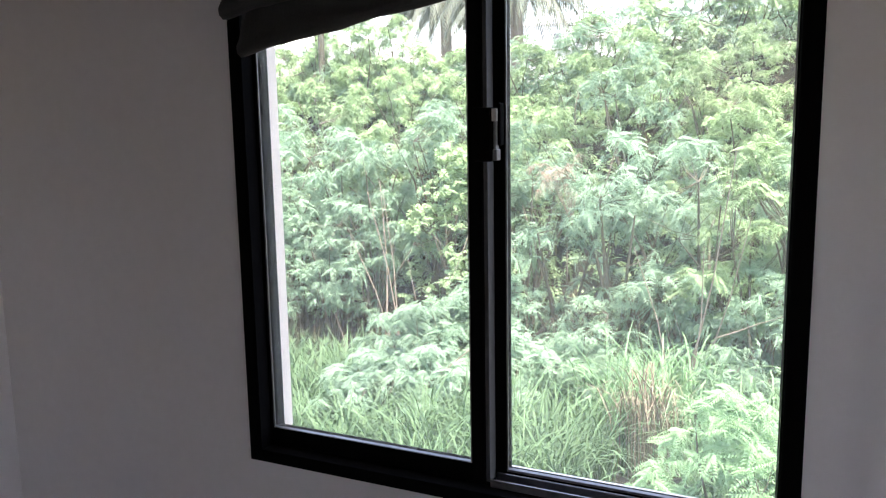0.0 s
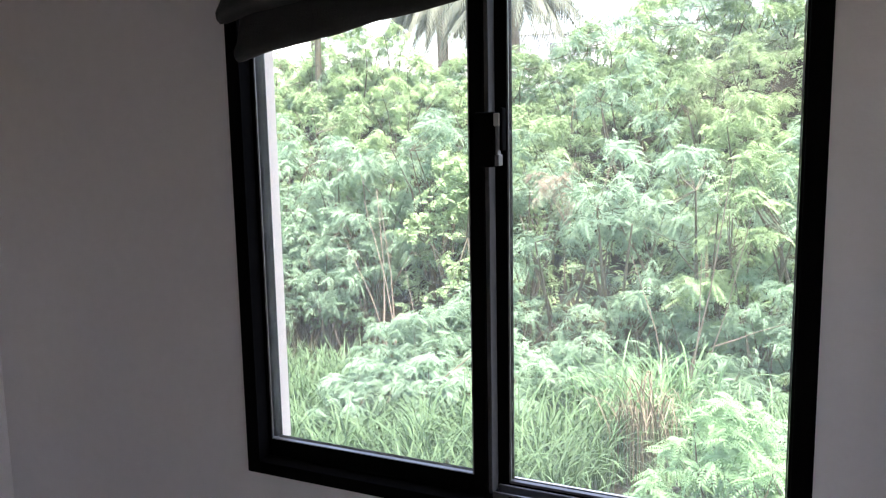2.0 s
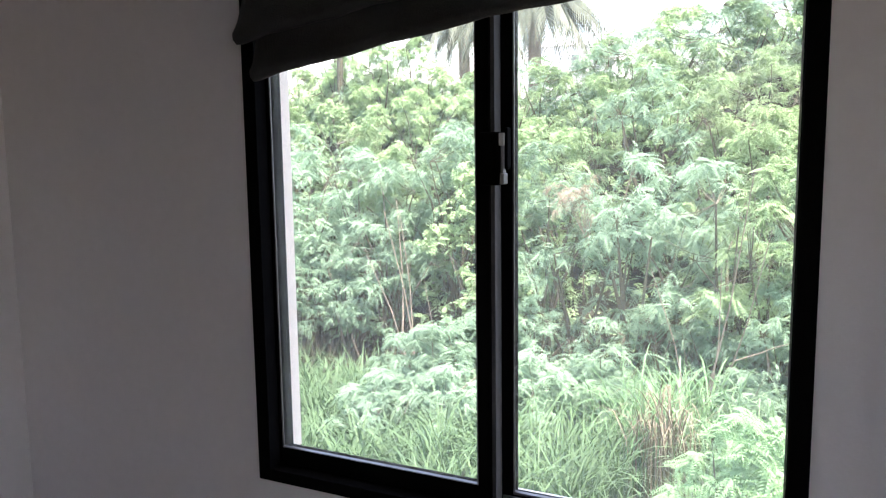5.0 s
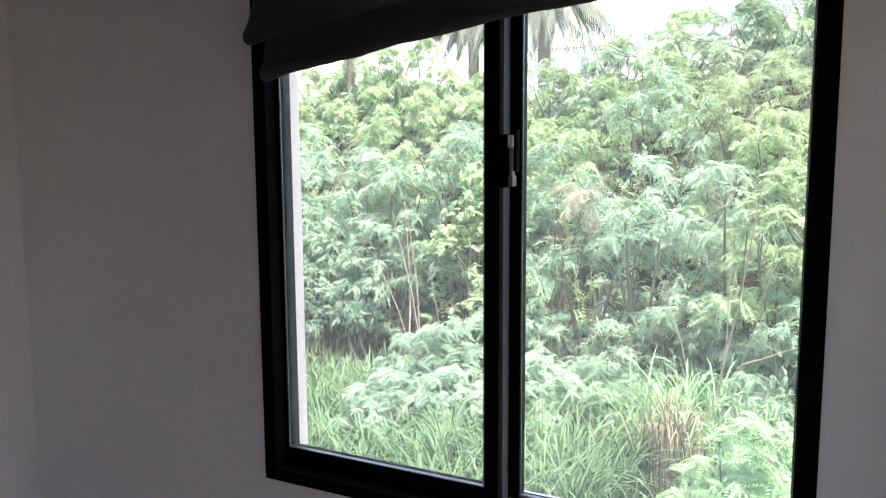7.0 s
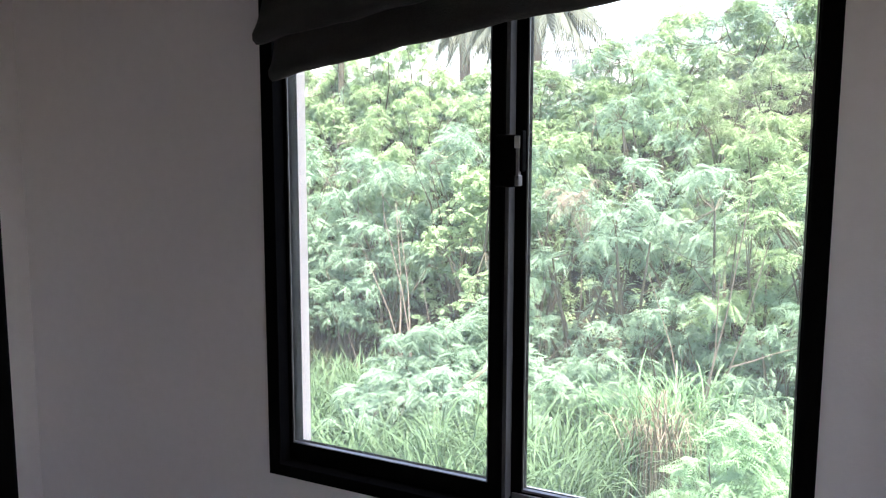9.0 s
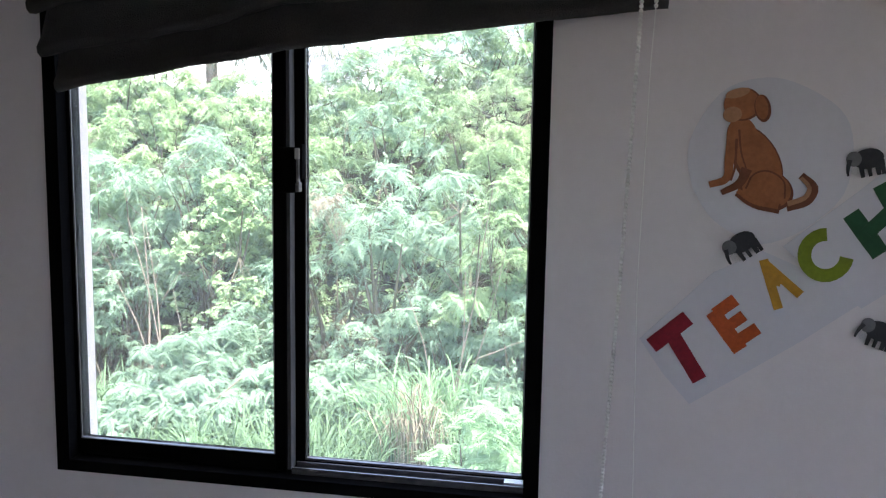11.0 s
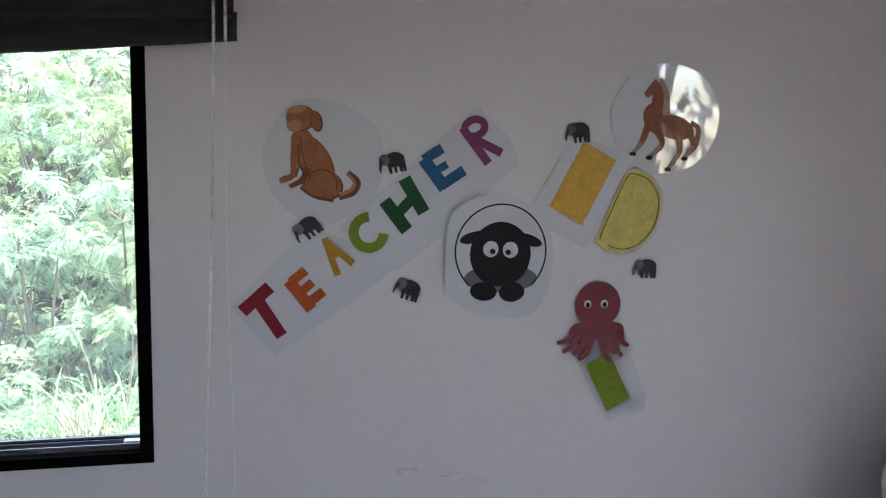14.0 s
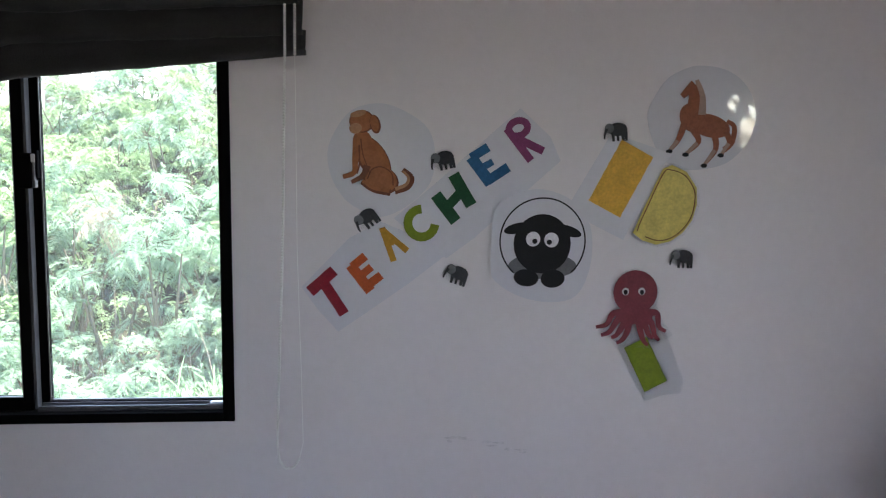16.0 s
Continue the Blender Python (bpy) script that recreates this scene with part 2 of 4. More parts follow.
def wpart(name, bm, material, parent=None, label="", smooth=False):
    ob = part(name, bm, material, parent or win, label, smooth)
    return ob


FD0, FD1 = -0.006, 0.085                            # depth of the outer frame
bm = box(0, 0.026, FD0, 0.063, 0.95, 1.89, 0.0015)


def under(ob):
    """Keep world places for a part below an empty."""
    ob.matrix_parent_inverse = Matrix.Translation(ob.parent.location).inverted() if ob.parent else Matrix()
    return ob


box(0.874, 0.900, FD0, FD1, 0.95, 1.89, 0.0015, bm)
box(0.026, 0.874, FD0, FD1, 1.864, 1.89, 0.0015, bm)
box(0.026, 0.874, FD0, FD1, 0.95, 0.972, 0.0015, bm)
under(wpart("frame", bm, BLACK))
bm = box(0.454, 0.874, 0.018, 0.0215, 0.972, 0.984)
box(0.454, 0.874, 0.044, 0.0485, 0.972, 0.985, bm=bm)
under(wpart("track", bm, EDGE, label="worn metal sliding tracks"))
bm = box(0.838, 0.874, 0.026, 0.046, 0.972, 0.9865, 0.002)
under(wpart("track_stop", bm, BEAD, label="white plastic stop block"))


def sash(x0, x1, y0, y1, z0, z1, left, right, low, high):
    s = under(wpart("sash", box(x0, x0 + left, y0, y1, z0, z1, 0.0012, box(x1 - right, x1, y0, y1, z0, z1, 0.0012,
              box(x0 + left, x1 - right, y0, y1, z0, z0 + low, 0.0012, box(x0 + left, x1 - right, y0, y1, z1 - high, z1, 0.0012)))), BLACK))
    ym = (y0 + y1) / 2
    p = part("pane", box(x0 + left - 0.004, x1 - right + 0.004, ym - 0.0025, ym + 0.0025, z0 + low - 0.004, z1 - high + 0.004), GLASS, s)
    p.visible_shadow = False
    g = bmesh.new()
    for a in (x0 + left, x1 - right - 0.0025):
        box(a, a + 0.0022, y0 + 0.0015, y0 + 0.0045, z0 + low, z1 - high, bm=g)
    box(x0 + left, x1 - right, y0 + 0.001, ym - 0.003, z0 + low, z0 + low + (0.004 if low < 0.02 else 0.0015), bm=g)
    part("gasket", g, EDGE, s, "grey glazing bead round the pane")
    return s


sash(0.020, 0.443, 0.022, 0.046, 0.974, 1.866, 0.012, 0.022, 0.030, 0.03)
sash(0.446, 0.880, 0.052, 0.076, 0.974, 1.866, 0.022, 0.012, 0.012, 0.03)
lock = under(wpart("latch", box(0.438, 0.470, -0.004, 0.0255, 1.482, 1.560, 0.004), BLACK, label="black and steel window latch"))
part("lever", box(0.4775, 0.483, -0.002, 0.012, 1.505, 1.566, 0.0025), BLACK, lock)
part("keeper", box(0.4705, 0.4785, -0.006, 0.012, 1.540, 1.558, 0.0015), PIPING, lock, "pale plastic keeper")
part("rod", box(0.4715, 0.4755, -0.001, 0.010, 1.500, 1.540, 0.001), STEEL, lock, "bright steel rod")
part("striker", box(0.4705, 0.4775, -0.003, 0.012, 1.484, 1.500, 0.0015), EDGE, lock, "dull metal striker")
under(wpart("meeting_strip", box(0.4435, 0.4505, 0.026, 0.05, 0.976, 1.864, 0.001), STRIP, label="grey weather strip between the sashes"))

win2 = tagged(empty("window_2", XR, -1.60, 1.03), "plain black framed window in the side wall", "window", kind="structure")
bm = bmesh.new()
for a in (EY0, (EY0 + EY1) / 2 - 0.015, EY1 - 0.03):
    box(XR + 0.002, XR + 0.09, a, a + 0.03, EZ0, EZ1, bm=bm)
for a in (EZ0, EZ1 - 0.03):
    box(XR + 0.004, XR + 0.088, EY0 + 0.03, EY1 - 0.03, a, a + 0.03, bm=bm)
under(part("frame", bm, BLACK, win2))


# ---- roman blind with its bead chain ----
def lerp(x, pts):
    return float(np.interp(x, [p[0] for p in pts], [p[1] for p in pts]))


HEM = [(0.052, 1.648), (0.15, 1.667), (0.3, 1.692), (0.42, 1.708), (0.50, 1.722), (0.62, 1.733), (0.88, 1.759), (1.072, 1.777)]
LIP1 = [(0.036, 1.706), (0.2, 1.735), (0.33, 1.752), (0.40, 1.770), (0.48, 1.790), (0.65, 1.797), (0.85, 1.806), (1.067, 1.818)]
LIP2 = [(0.030, 1.776), (0.2, 1.815), (0.45, 1.850), (0.75, 1.862), (1.061, 1.880)]
LIP3 = [(0.025, 1.87), (0.5, 1.93), (1.054, 1.945)]
blind = tagged(empty("roman_blind", 0.53, -0.03, 2.1), "charcoal cloth roman blind, half raised and hanging crooked", "blind")
nx = 90
rows_ = []
for i in range(nx + 1):
    u = i / nx
    wob = 0.0035 * noise.noise((u * 9, 0, 0)) + 0.0015 * noise.noise((u * 31, 2, 0))
    prof = []
    lips = []
    for k, c in enumerate((HEM, LIP1, LIP2, LIP3)):
        x = c[0][0] + u * (c[-1][0] - c[0][0])
        lips.append((x, lerp(x, c) + wob * (1 + k * 0.6)))
    yb = -0.020
    for k, (x, z) in enumerate(lips):
        nxt = lips[k + 1][1] if k < 3 else 2.08
        sag = 0.006 * noise.noise((u * 5, k * 3.1, 1))
        out = 0.008 + 0.018 * k
        prof += [(x, yb - 0.001 - out * 0.4, z + 0.012), (x, yb - out * 0.8, z + 0.002), (x, yb - out - 0.010 + sag, z), (x, yb - out - 0.018 + sag, z + 0.006), (x, yb - out - 0.019 + sag, z + 0.015),
                 (x, yb - out * 0.75 - 0.012 + sag, z + 0.5 * (nxt - z)), (x, yb - out * 0.4 - 0.004, nxt + 0.014)]
    rows_.append(prof)
m_ = len(rows_[0])
vs = [p for r in rows_ for p in r]
fs = [(i * m_ + j, (i + 1) * m_ + j, (i + 1) * m_ + j + 1, i * m_ + j + 1) for i in range(nx) for j in range(m_ - 1)]
cloth = under(raw("fabric", vs, fs, FABRIC, blind, smooth=True))
sol = cloth.modifiers.new("thick", "SOLIDIFY")
sol.thickness, sol.offset = 0.002, 0
under(part("headrail", box(0.0, 1.075, -0.055, -0.002, 2.07, 2.12, 0.004), FABRIC, blind))


def beads(points, pitch=0.0064, r=0.0034):
    pts = [Vector(p) for p in points]
    out, carry = [], 0.0
    for a, b in zip(pts, pts[1:]):
        d = (b - a).length
        s = carry
        while s < d:
            out.append(a.lerp(b, s / d))
            s += pitch
        carry = s - d
    ball = bmesh.new()
    bmesh.ops.create_uvsphere(ball, u_segments=8, v_segments=6, radius=r)
    v0 = np.array([v.co[:] for v in ball.verts])
    bmesh.ops.triangulate(ball, faces=ball.faces[:])
    ball.verts.index_update()
    f0 = np.array([[v.index for v in f.verts] for f in ball.faces])
    ball.free()
    vv = np.concatenate([v0 + np.array(p[:]) for p in out])
    ff = np.concatenate([f0 + len(v0) * i for i in range(len(out))])
    return vv, ff


loop_ = [(1.033, -0.075, 2.075), (1.031, -0.072, 1.775), (1.018, -0.04, 1.35), (1.003, -0.028, 1.0), (0.999, -0.026, 0.90), (1.003, -0.024, 0.862), (1.016, -0.022, 0.842),
         (1.034, -0.020, 0.842), (1.048, -0.018, 0.862), (1.057, -0.016, 0.90), (1.054, -0.012, 1.05), (1.047, -0.012, 1.35), (1.050, -0.045, 1.70), (1.052, -0.072, 1.775), (1.054, -0.075, 2.075)]
vv, ff = beads(loop_[:9])
v2, f2 = beads(loop_[-2:])
vv, ff = np.concatenate([vv, v2]), np.concatenate([ff, f2 + len(vv)])
chain = under(raw("bead_chain", vv, ff, BEAD, blind, smooth=True))
tagged(chain, "white plastic ball chain loop")
cord = under(part("cord", tube(loop_, 0.0009, 5), BEAD, blind))


# ---- papers on the wall ----
def rounded(outline):
    """The same closed outline with soft corners."""
    n, out = len(outline), []
    for i in range(n):
        a, p, q, d = (Vector(outline[(i + k) % n]) for k in (-1, 0, 1, 2))
        for t in (0.0, 0.25, 0.5, 0.75):
            out.append(tuple(0.5 * (2 * p + (q - a) * t + (2 * a - 5 * p + 4 * q - d) * t * t + (3 * p - a - 3 * q + d) * t ** 3)))
    return out


def bent(pts):
    """An open line drawn as a soft curve through its points."""
    ext, out = [2 * pts[0] - pts[1], *pts, 2 * pts[-1] - pts[-2]], []
    for a, p, q, d in zip(ext, ext[1:], ext[2:], ext[3:]):
        for t in (0.0, 0.25, 0.5, 0.75):
            out.append(0.5 * (2 * p + (q - a) * t + (2 * a - 5 * p + 4 * q - d) * t * t + (3 * p - a - 3 * q + d) * t ** 3))
    return out + [pts[-1]]


class Sheet:
    """A slightly curling laminated sheet; depth() is its distance from the wall."""

    def __init__(self, name, label, outline, base, lift, phase, material=None, rim=0.0, category="paper"):
        if name == "round_card":
            outline = rounded(outline)
        self.c = Vector((sum(p[0] for p in outline) / len(outline), sum(p[1] for p in outline) / len(outline)))
        self.r = max((Vector(p) - self.c).length for p in outline)
        self.base, self.lift, self.phase = 0.001 + 0.32 * base, 0.5 * lift, phase
        self.root = tagged(empty(name, self.c.x, -self.base, self.c.y), label, category)
        self.fill("paper", outline, 0.0, material or PAPER)
        if rim:
            self.fill("laminate_edge", [tuple(self.c + (Vector(p) - self.c) * (1 + rim / (Vector(p) - self.c).length)) for p in outline], -0.0006, FILM)

    def depth(self, x, z):
        d = Vector((x, z)) - self.c
        a = math.atan2(d.y, d.x)
        return self.base + self.lift * (d.length / self.r) ** 2 * (0.5 + 0.5 * math.sin(2 * a + self.phase)) + 0.0007 * noise.noise((x * 28, z * 28, self.phase))

    def fill(self, name, outline, over, material, label="", rings=8):
        """A filled convex-ish outline laid over the sheet."""
        c = Vector((sum(p[0] for p in outline) / len(outline), sum(p[1] for p in outline) / len(outline)))
        bm = bmesh.new()
        mid = bm.verts.new((c.x, -self.depth(*c) - over, c.y))
        loops = []
        for k in range(1, rings + 1):
            loops.append([])
            for p in outline:
                q = c.lerp(Vector(p), k / rings)
                loops[-1].append(bm.verts.new((q.x, -self.depth(*q) - over, q.y)))
        n = len(outline)
        for i in range(n):
            bm.faces.new((mid, loops[0][i], loops[0][(i + 1) % n]))
            for a, b in zip(loops, loops[1:]):
                bm.faces.new((a[i], b[i], b[(i + 1) % n], a[(i + 1) % n]))
        back = bmesh.ops.extrude_face_region(bm, geom=bm.faces[:])
        for v in back["geom"]:
            if isinstance(v, bmesh.types.BMVert):
                v.co.y += 0.0005
        bmesh.ops.recalc_face_normals(bm, faces=bm.faces[:])
        return under(part(name, bm, material, self.root, label))

    def stroke(self, name, points, width, over, material, end=None, label="", group=None):
        """A marker stroke of even width along points; several strokes may share a mesh through group."""
        bm = group if group is not None else bmesh.new()
        pts = [Vector(p) for p in points]
        if 2 < len(pts) < 9:
            pts = bent(pts)
        fine = []
        for a, b in zip(pts, pts[1:]):
            k = max(1, int((b - a).length / (0.012 if len(pts) < 3 else 0.006)))
            fine += [a.lerp(b, i / k) for i in range(k)]
        fine.append(pts[-1])
        prev = None
        for i, p in enumerate(fine):
            d = (fine[min(i + 1, len(fine) - 1)] - fine[max(i - 1, 0)]).normalized()
            u = Vector((-d.y, d.x))
            w = width + ((end or width) - width) * i / (len(fine) - 1)
            w *= 1 + 0.05 * noise.noise((p.x * 60, p.y * 60, 3))
            ring = []
            for s in (-1, 1):
                q = p + u * s * w / 2
                for t in (0, 0.0005):
                    ring.append(bm.verts.new((q.x, -self.depth(*q) - over + t, q.y)))
            if prev:
                a, b = prev, ring
                for f in ((0, 1), (1, 3), (3, 2), (2, 0)):
                    bm.faces.new((a[f[0]], a[f[1]], b[f[1]], b[f[0]]))
            else:
                bm.faces.new((ring[0], ring[2], ring[3], ring[1]))
            prev = ring
        bm.faces.new((prev[0], prev[1], prev[3], prev[2]))
        if group is None:
            bmesh.ops.recalc_face_normals(bm, faces=bm.faces[:])
            return under(part(name, bm, material, self.root, label))

    def letter(self, strokes, colour, label):
        bm = bmesh.new()
        for k, (pts, w) in enumerate(strokes):
            self.stroke("", pts, w, 0.0012 + 0.00015 * k, None, group=bm)
        bmesh.ops.recalc_face_normals(bm, faces=bm.faces[:])
        return under(part("letter", bm, colour, self.root, label))


def arc(cx, cz, rx, rz, a0, a1, n=16, turn=0.0):
    ct, st = math.cos(radians(turn)), math.sin(radians(turn))
    out = []
    for i in range(n + 1):
        a = radians(a0 + (a1 - a0) * i / n)
        x, z = rx * math.cos(a), rz * math.sin(a)
        out.append((cx + ct * x - st * z, cz + st * x + ct * z))
    return out


def oval(cx, cz, rx, rz, turn=0.0, n=28):
    return arc(cx, cz, rx, rz, 0, 360 - 360 / n, n - 1, turn)


def ink(name, c):
    return mat(name, c, 0.5, var=0.22, scale=35, fine=160, spec=0.25, coat=0.15)


RED, ORANGE, AMBER = ink("ink_red", (0.27, 0.013, 0.028)), ink("ink_orange", (0.55, 0.10, 0.025)), ink("ink_amber", (0.55, 0.29, 0.035))
LIME, GREEN, BLUE, PLUM = ink("ink_lime", (0.20, 0.27, 0.02)), ink("ink_green", (0.012, 0.085, 0.033)), ink("ink_blue", (0.018, 0.115, 0.25)), ink("ink_plum", (0.24, 0.05, 0.15))
GOLD, YELLOW = ink("ink_gold", (0.75, 0.44, 0.07)), ink("ink_yellow", (0.73, 0.60, 0.17))
TAN3 = ink("print_light_tan", (0.46, 0.24, 0.13))
PALE = ink("print_pale", (0.40, 0.27, 0.22))
TAN, TAN2, CHESTNUT, MAROON, INKBLACK, GREY, DARKGREY, WHITE = (ink("print_tan", (0.38, 0.14, 0.057)), ink("print_dark_tan", (0.20, 0.07, 0.035)), ink("print_chestnut", (0.30, 0.10, 0.05)),
    ink("print_maroon", (0.24, 0.05, 0.065)), ink("print_black", (0.008, 0.008, 0.009)), ink("print_grey", (0.16, 0.165, 0.175)), ink("print_dark_grey", (0.035, 0.036, 0.04)), ink("print_white", (0.72, 0.72, 0.74)))

# first word
s = Sheet("paper_sheet", "white laminated sheet with coloured capital letters, taped to the wall", [(1.055, 1.262), (1.095, 1.205), (1.138, 1.158), (1.20, 1.20), (1.30, 1.270), (1.385, 1.336), (1.30, 1.385), (1.235, 1.412), (1.163, 1.374)], 0.004, 0.008, 2.4)
s.letter([([(1.074, 1.251), (1.129, 1.300)], 0.026), ([(1.104, 1.274), (1.152, 1.199)], 0.024)], RED, "red marker letter T")
s.letter([([(1.166, 1.312), (1.212, 1.252)], 0.024), ([(1.170, 1.308), (1.200, 1.333)], 0.020), ([(1.190, 1.288), (1.214, 1.308)], 0.018), ([(1.204, 1.264), (1.236, 1.289)], 0.020)], ORANGE, "orange marker letter E")
s.letter([([(1.238, 1.398), (1.265, 1.321)], 0.014), ([(1.240, 1.392), (1.296, 1.345)], 0.014), ([(1.252, 1.366), (1.266, 1.362)], 0.011)], AMBER, "amber marker letter A")
# its second part
s = Sheet("paper_sheet", "white laminated sheet with coloured capital letters, taped to the wall", [(1.265, 1.42), (1.32, 1.37), (1.386, 1.328), (1.45, 1.375), (1.56, 1.475), (1.647, 1.553), (1.622, 1.608), (1.552, 1.671), (1.467, 1.596), (1.36, 1.50)], 0.007, 0.004, 0.3)
s.letter([(arc(1.328, 1.409, 0.031, 0.032, 75, 340, 18, 15), 0.020)], LIME, "lime marker letter C")
s.letter([([(1.360, 1.474), (1.407, 1.413)], 0.027), ([(1.400, 1.520), (1.442, 1.450)], 0.027), ([(1.385, 1.445), (1.420, 1.482)], 0.022)], GREEN, "dark green marker letter H")
s.letter([([(1.440, 1.560), (1.486, 1.500)], 0.026), ([(1.440, 1.558), (1.479, 1.583)], 0.021), ([(1.462, 1.534), (1.490, 1.550)], 0.016), ([(1.478, 1.506), (1.526, 1.538)], 0.022)], BLUE, "blue marker letter E")
s.letter([([(1.521, 1.625), (1.578, 1.553)], 0.018), (arc(1.547, 1.626, 0.022, 0.017, 170, -125, 14, 20), 0.016), ([(1.548, 1.602), (1.606, 1.575)], 0.018)], PLUM, "plum marker letter R")
# gold and yellow name card: plain bars in place of the lettering
s = Sheet("paper_sheet", "white laminated card with a plain gold bar", [(1.663, 1.442), (1.712, 1.527), (1.758, 1.606), (1.785, 1.612), (1.909, 1.571), (1.885, 1.54), (1.845, 1.46), (1.799, 1.371), (1.73, 1.405)], 0.009, 0.003, 1.0)
s.stroke("bar", [(1.752, 1.443), (1.826, 1.583)], 0.085, 0.0012, GOLD, label="plain gold bar")
s = Sheet("yellow_card", "yellow laminated half-round card taped to the wall", [(1.821, 1.388), (1.850, 1.455), (1.888, 1.537), (1.91, 1.546), (1.945, 1.53), (1.970, 1.494), (1.972, 1.455), (1.962, 1.418), (1.940, 1.388), (1.912, 1.368), (1.878, 1.360), (1.845, 1.370)], 0.0100, 0.0060, 2.0, YELLOW, rim=0.006)
c_ = s.c
s.stroke("pen_line", [tuple(c_ + (Vector(p) - c_) * 0.9) for p in rounded([(1.823, 1.386), (1.850, 1.455), (1.888, 1.537), (1.91, 1.544), (1.945, 1.53), (1.970, 1.494), (1.972, 1.455), (1.962, 1.418), (1.940, 1.388), (1.912, 1.368), (1.878, 1.362), (1.845, 1.372)])][:45], 0.0022, 0.0012, TAN2, label="thin brown pen line")
# green bar card
s = Sheet("paper_sheet", "clear laminated card with plain green bars", [(1.785, 1.135), (1.825, 1.05), (1.863, 0.985), (1.905, 0.998), (1.951, 1.003), (1.957, 1.035), (1.93, 1.10), (1.90, 1.175)], 0.004, 0.010, 4.2, FILM)
s.stroke("bar", [(1.836, 1.128), (1.890, 1.020)], 0.060, 0.0012, LIME, label="plain green bar")

# round cards with plain printed shapes
s = Sheet("round_card", "white laminated card with a plain tan shape", [(1.118, 1.583), (1.122, 1.518), (1.152, 1.465), (1.19, 1.438), (1.234, 1.422), (1.294, 1.447), (1.348, 1.502), (1.357, 1.579), (1.334, 1.632), (1.268, 1.671), (1.214, 1.677), (1.16, 1.654)], 0.002, 0.003, 1.2)
s.stroke("printed_shape", [(1.267, 1.481), (1.296, 1.491), (1.305, 1.512), (1.285, 1.530)], 0.0141, 0.0010, TAN2, end=0.0113)
s.stroke("printed_shape", [(1.268, 1.486), (1.292, 1.496), (1.298, 1.512), (1.285, 1.527)], 0.0085, 0.0013, TAN3, end=0.0056)
s.fill("printed_shape", oval(1.2344, 1.5064, 0.0424, 0.0318, -18), 0.0012, TAN2)
s.fill("printed_shape", oval(1.2178, 1.5536, 0.0325, 0.0579, 32), 0.0014, TAN2)
s.fill("printed_shape", oval(1.2192, 1.5543, 0.0289, 0.0544, 32), 0.0016, TAN)
s.fill("printed_shape", oval(1.1947, 1.5887, 0.0226, 0.0296, 10), 0.0018, TAN)
s.fill("printed_shape", oval(1.2358, 1.5078, 0.0367, 0.0282, -18), 0.0020, TAN)
s.stroke("printed_shape", [(1.192, 1.502), (1.219, 1.485), (1.257, 1.478)], 0.0113, 0.0022, TAN2, end=0.0155)
s.stroke("printed_shape", [(1.193, 1.505), (1.219, 1.489), (1.255, 1.483)], 0.0071, 0.0024, TAN, end=0.0113)
s.stroke("printed_shape", [(1.205, 1.508), (1.215, 1.530), (1.237, 1.536), (1.260, 1.521), (1.263, 1.494)], 0.0028, 0.0026, TAN2, end=0.0028)
s.stroke("printed_shape", [(1.205, 1.539), (1.195, 1.516), (1.169, 1.501)], 0.0169, 0.0024, TAN2, end=0.0085)
s.stroke("printed_shape", [(1.181, 1.599), (1.178, 1.553), (1.175, 1.523), (1.150, 1.513)], 0.0169, 0.0026, TAN, end=0.0099)
s.stroke("printed_shape", [(1.187, 1.585), (1.187, 1.543), (1.182, 1.520)], 0.0042, 0.0028, TAN2, end=0.0028)
s.stroke("printed_shape", [(1.190, 1.599), (1.195, 1.564), (1.205, 1.536)], 0.0035, 0.0028, TAN2, end=0.0021)
s.fill("printed_shape", oval(1.1929, 1.6374, 0.0282, 0.0254, 0), 0.0028, TAN2)
s.fill("printed_shape", oval(1.1915, 1.6381, 0.0261, 0.0233, 0), 0.0030, TAN)
s.fill("printed_shape", oval(1.2225, 1.6314, 0.0120, 0.0212, 12), 0.0032, TAN2)
s.fill("printed_shape", oval(1.2211, 1.6328, 0.0092, 0.0184, 12), 0.0034, TAN)
s.fill("printed_shape", oval(1.1787, 1.6217, 0.0141, 0.0120, 10), 0.0033, TAN3)
s.fill("printed_shape", oval(1.1846, 1.6543, 0.0184, 0.0071, 15), 0.0033, TAN3)

s = Sheet("round_card", "white laminated card with a plain black disc shape", [(1.496, 1.44), (1.489, 1.364), (1.489, 1.300), (1.502, 1.272), (1.557, 1.239), (1.63, 1.226), (1.69, 1.243), (1.722, 1.315), (1.720, 1.403), (1.676, 1.462), (1.605, 1.488), (1.54, 1.476)], 0.0160, 0.0170, 3.6)
s.stroke("printed_ring", arc(1.6085, 1.3685, 0.0995, 0.0995, 228, -48, 40), 0.0034, 0.0012, INKBLACK)
s.fill("printed_shape", oval(1.609, 1.310, 0.080, 0.030), 0.0010, GREY)
s.fill("printed_shape", oval(1.6075, 1.362, 0.067, 0.069), 0.0018, INKBLACK)
s.fill("printed_shape", oval(1.548, 1.398, 0.031, 0.012, 14), 0.0021, INKBLACK)
s.fill("printed_shape", oval(1.668, 1.392, 0.032, 0.012, -18), 0.0021, INKBLACK)
s.fill("printed_shape", oval(1.571, 1.283, 0.029, 0.020, -6), 0.0024, INKBLACK)
s.fill("printed_shape", oval(1.633, 1.281, 0.028, 0.021, 6), 0.0024, INKBLACK)
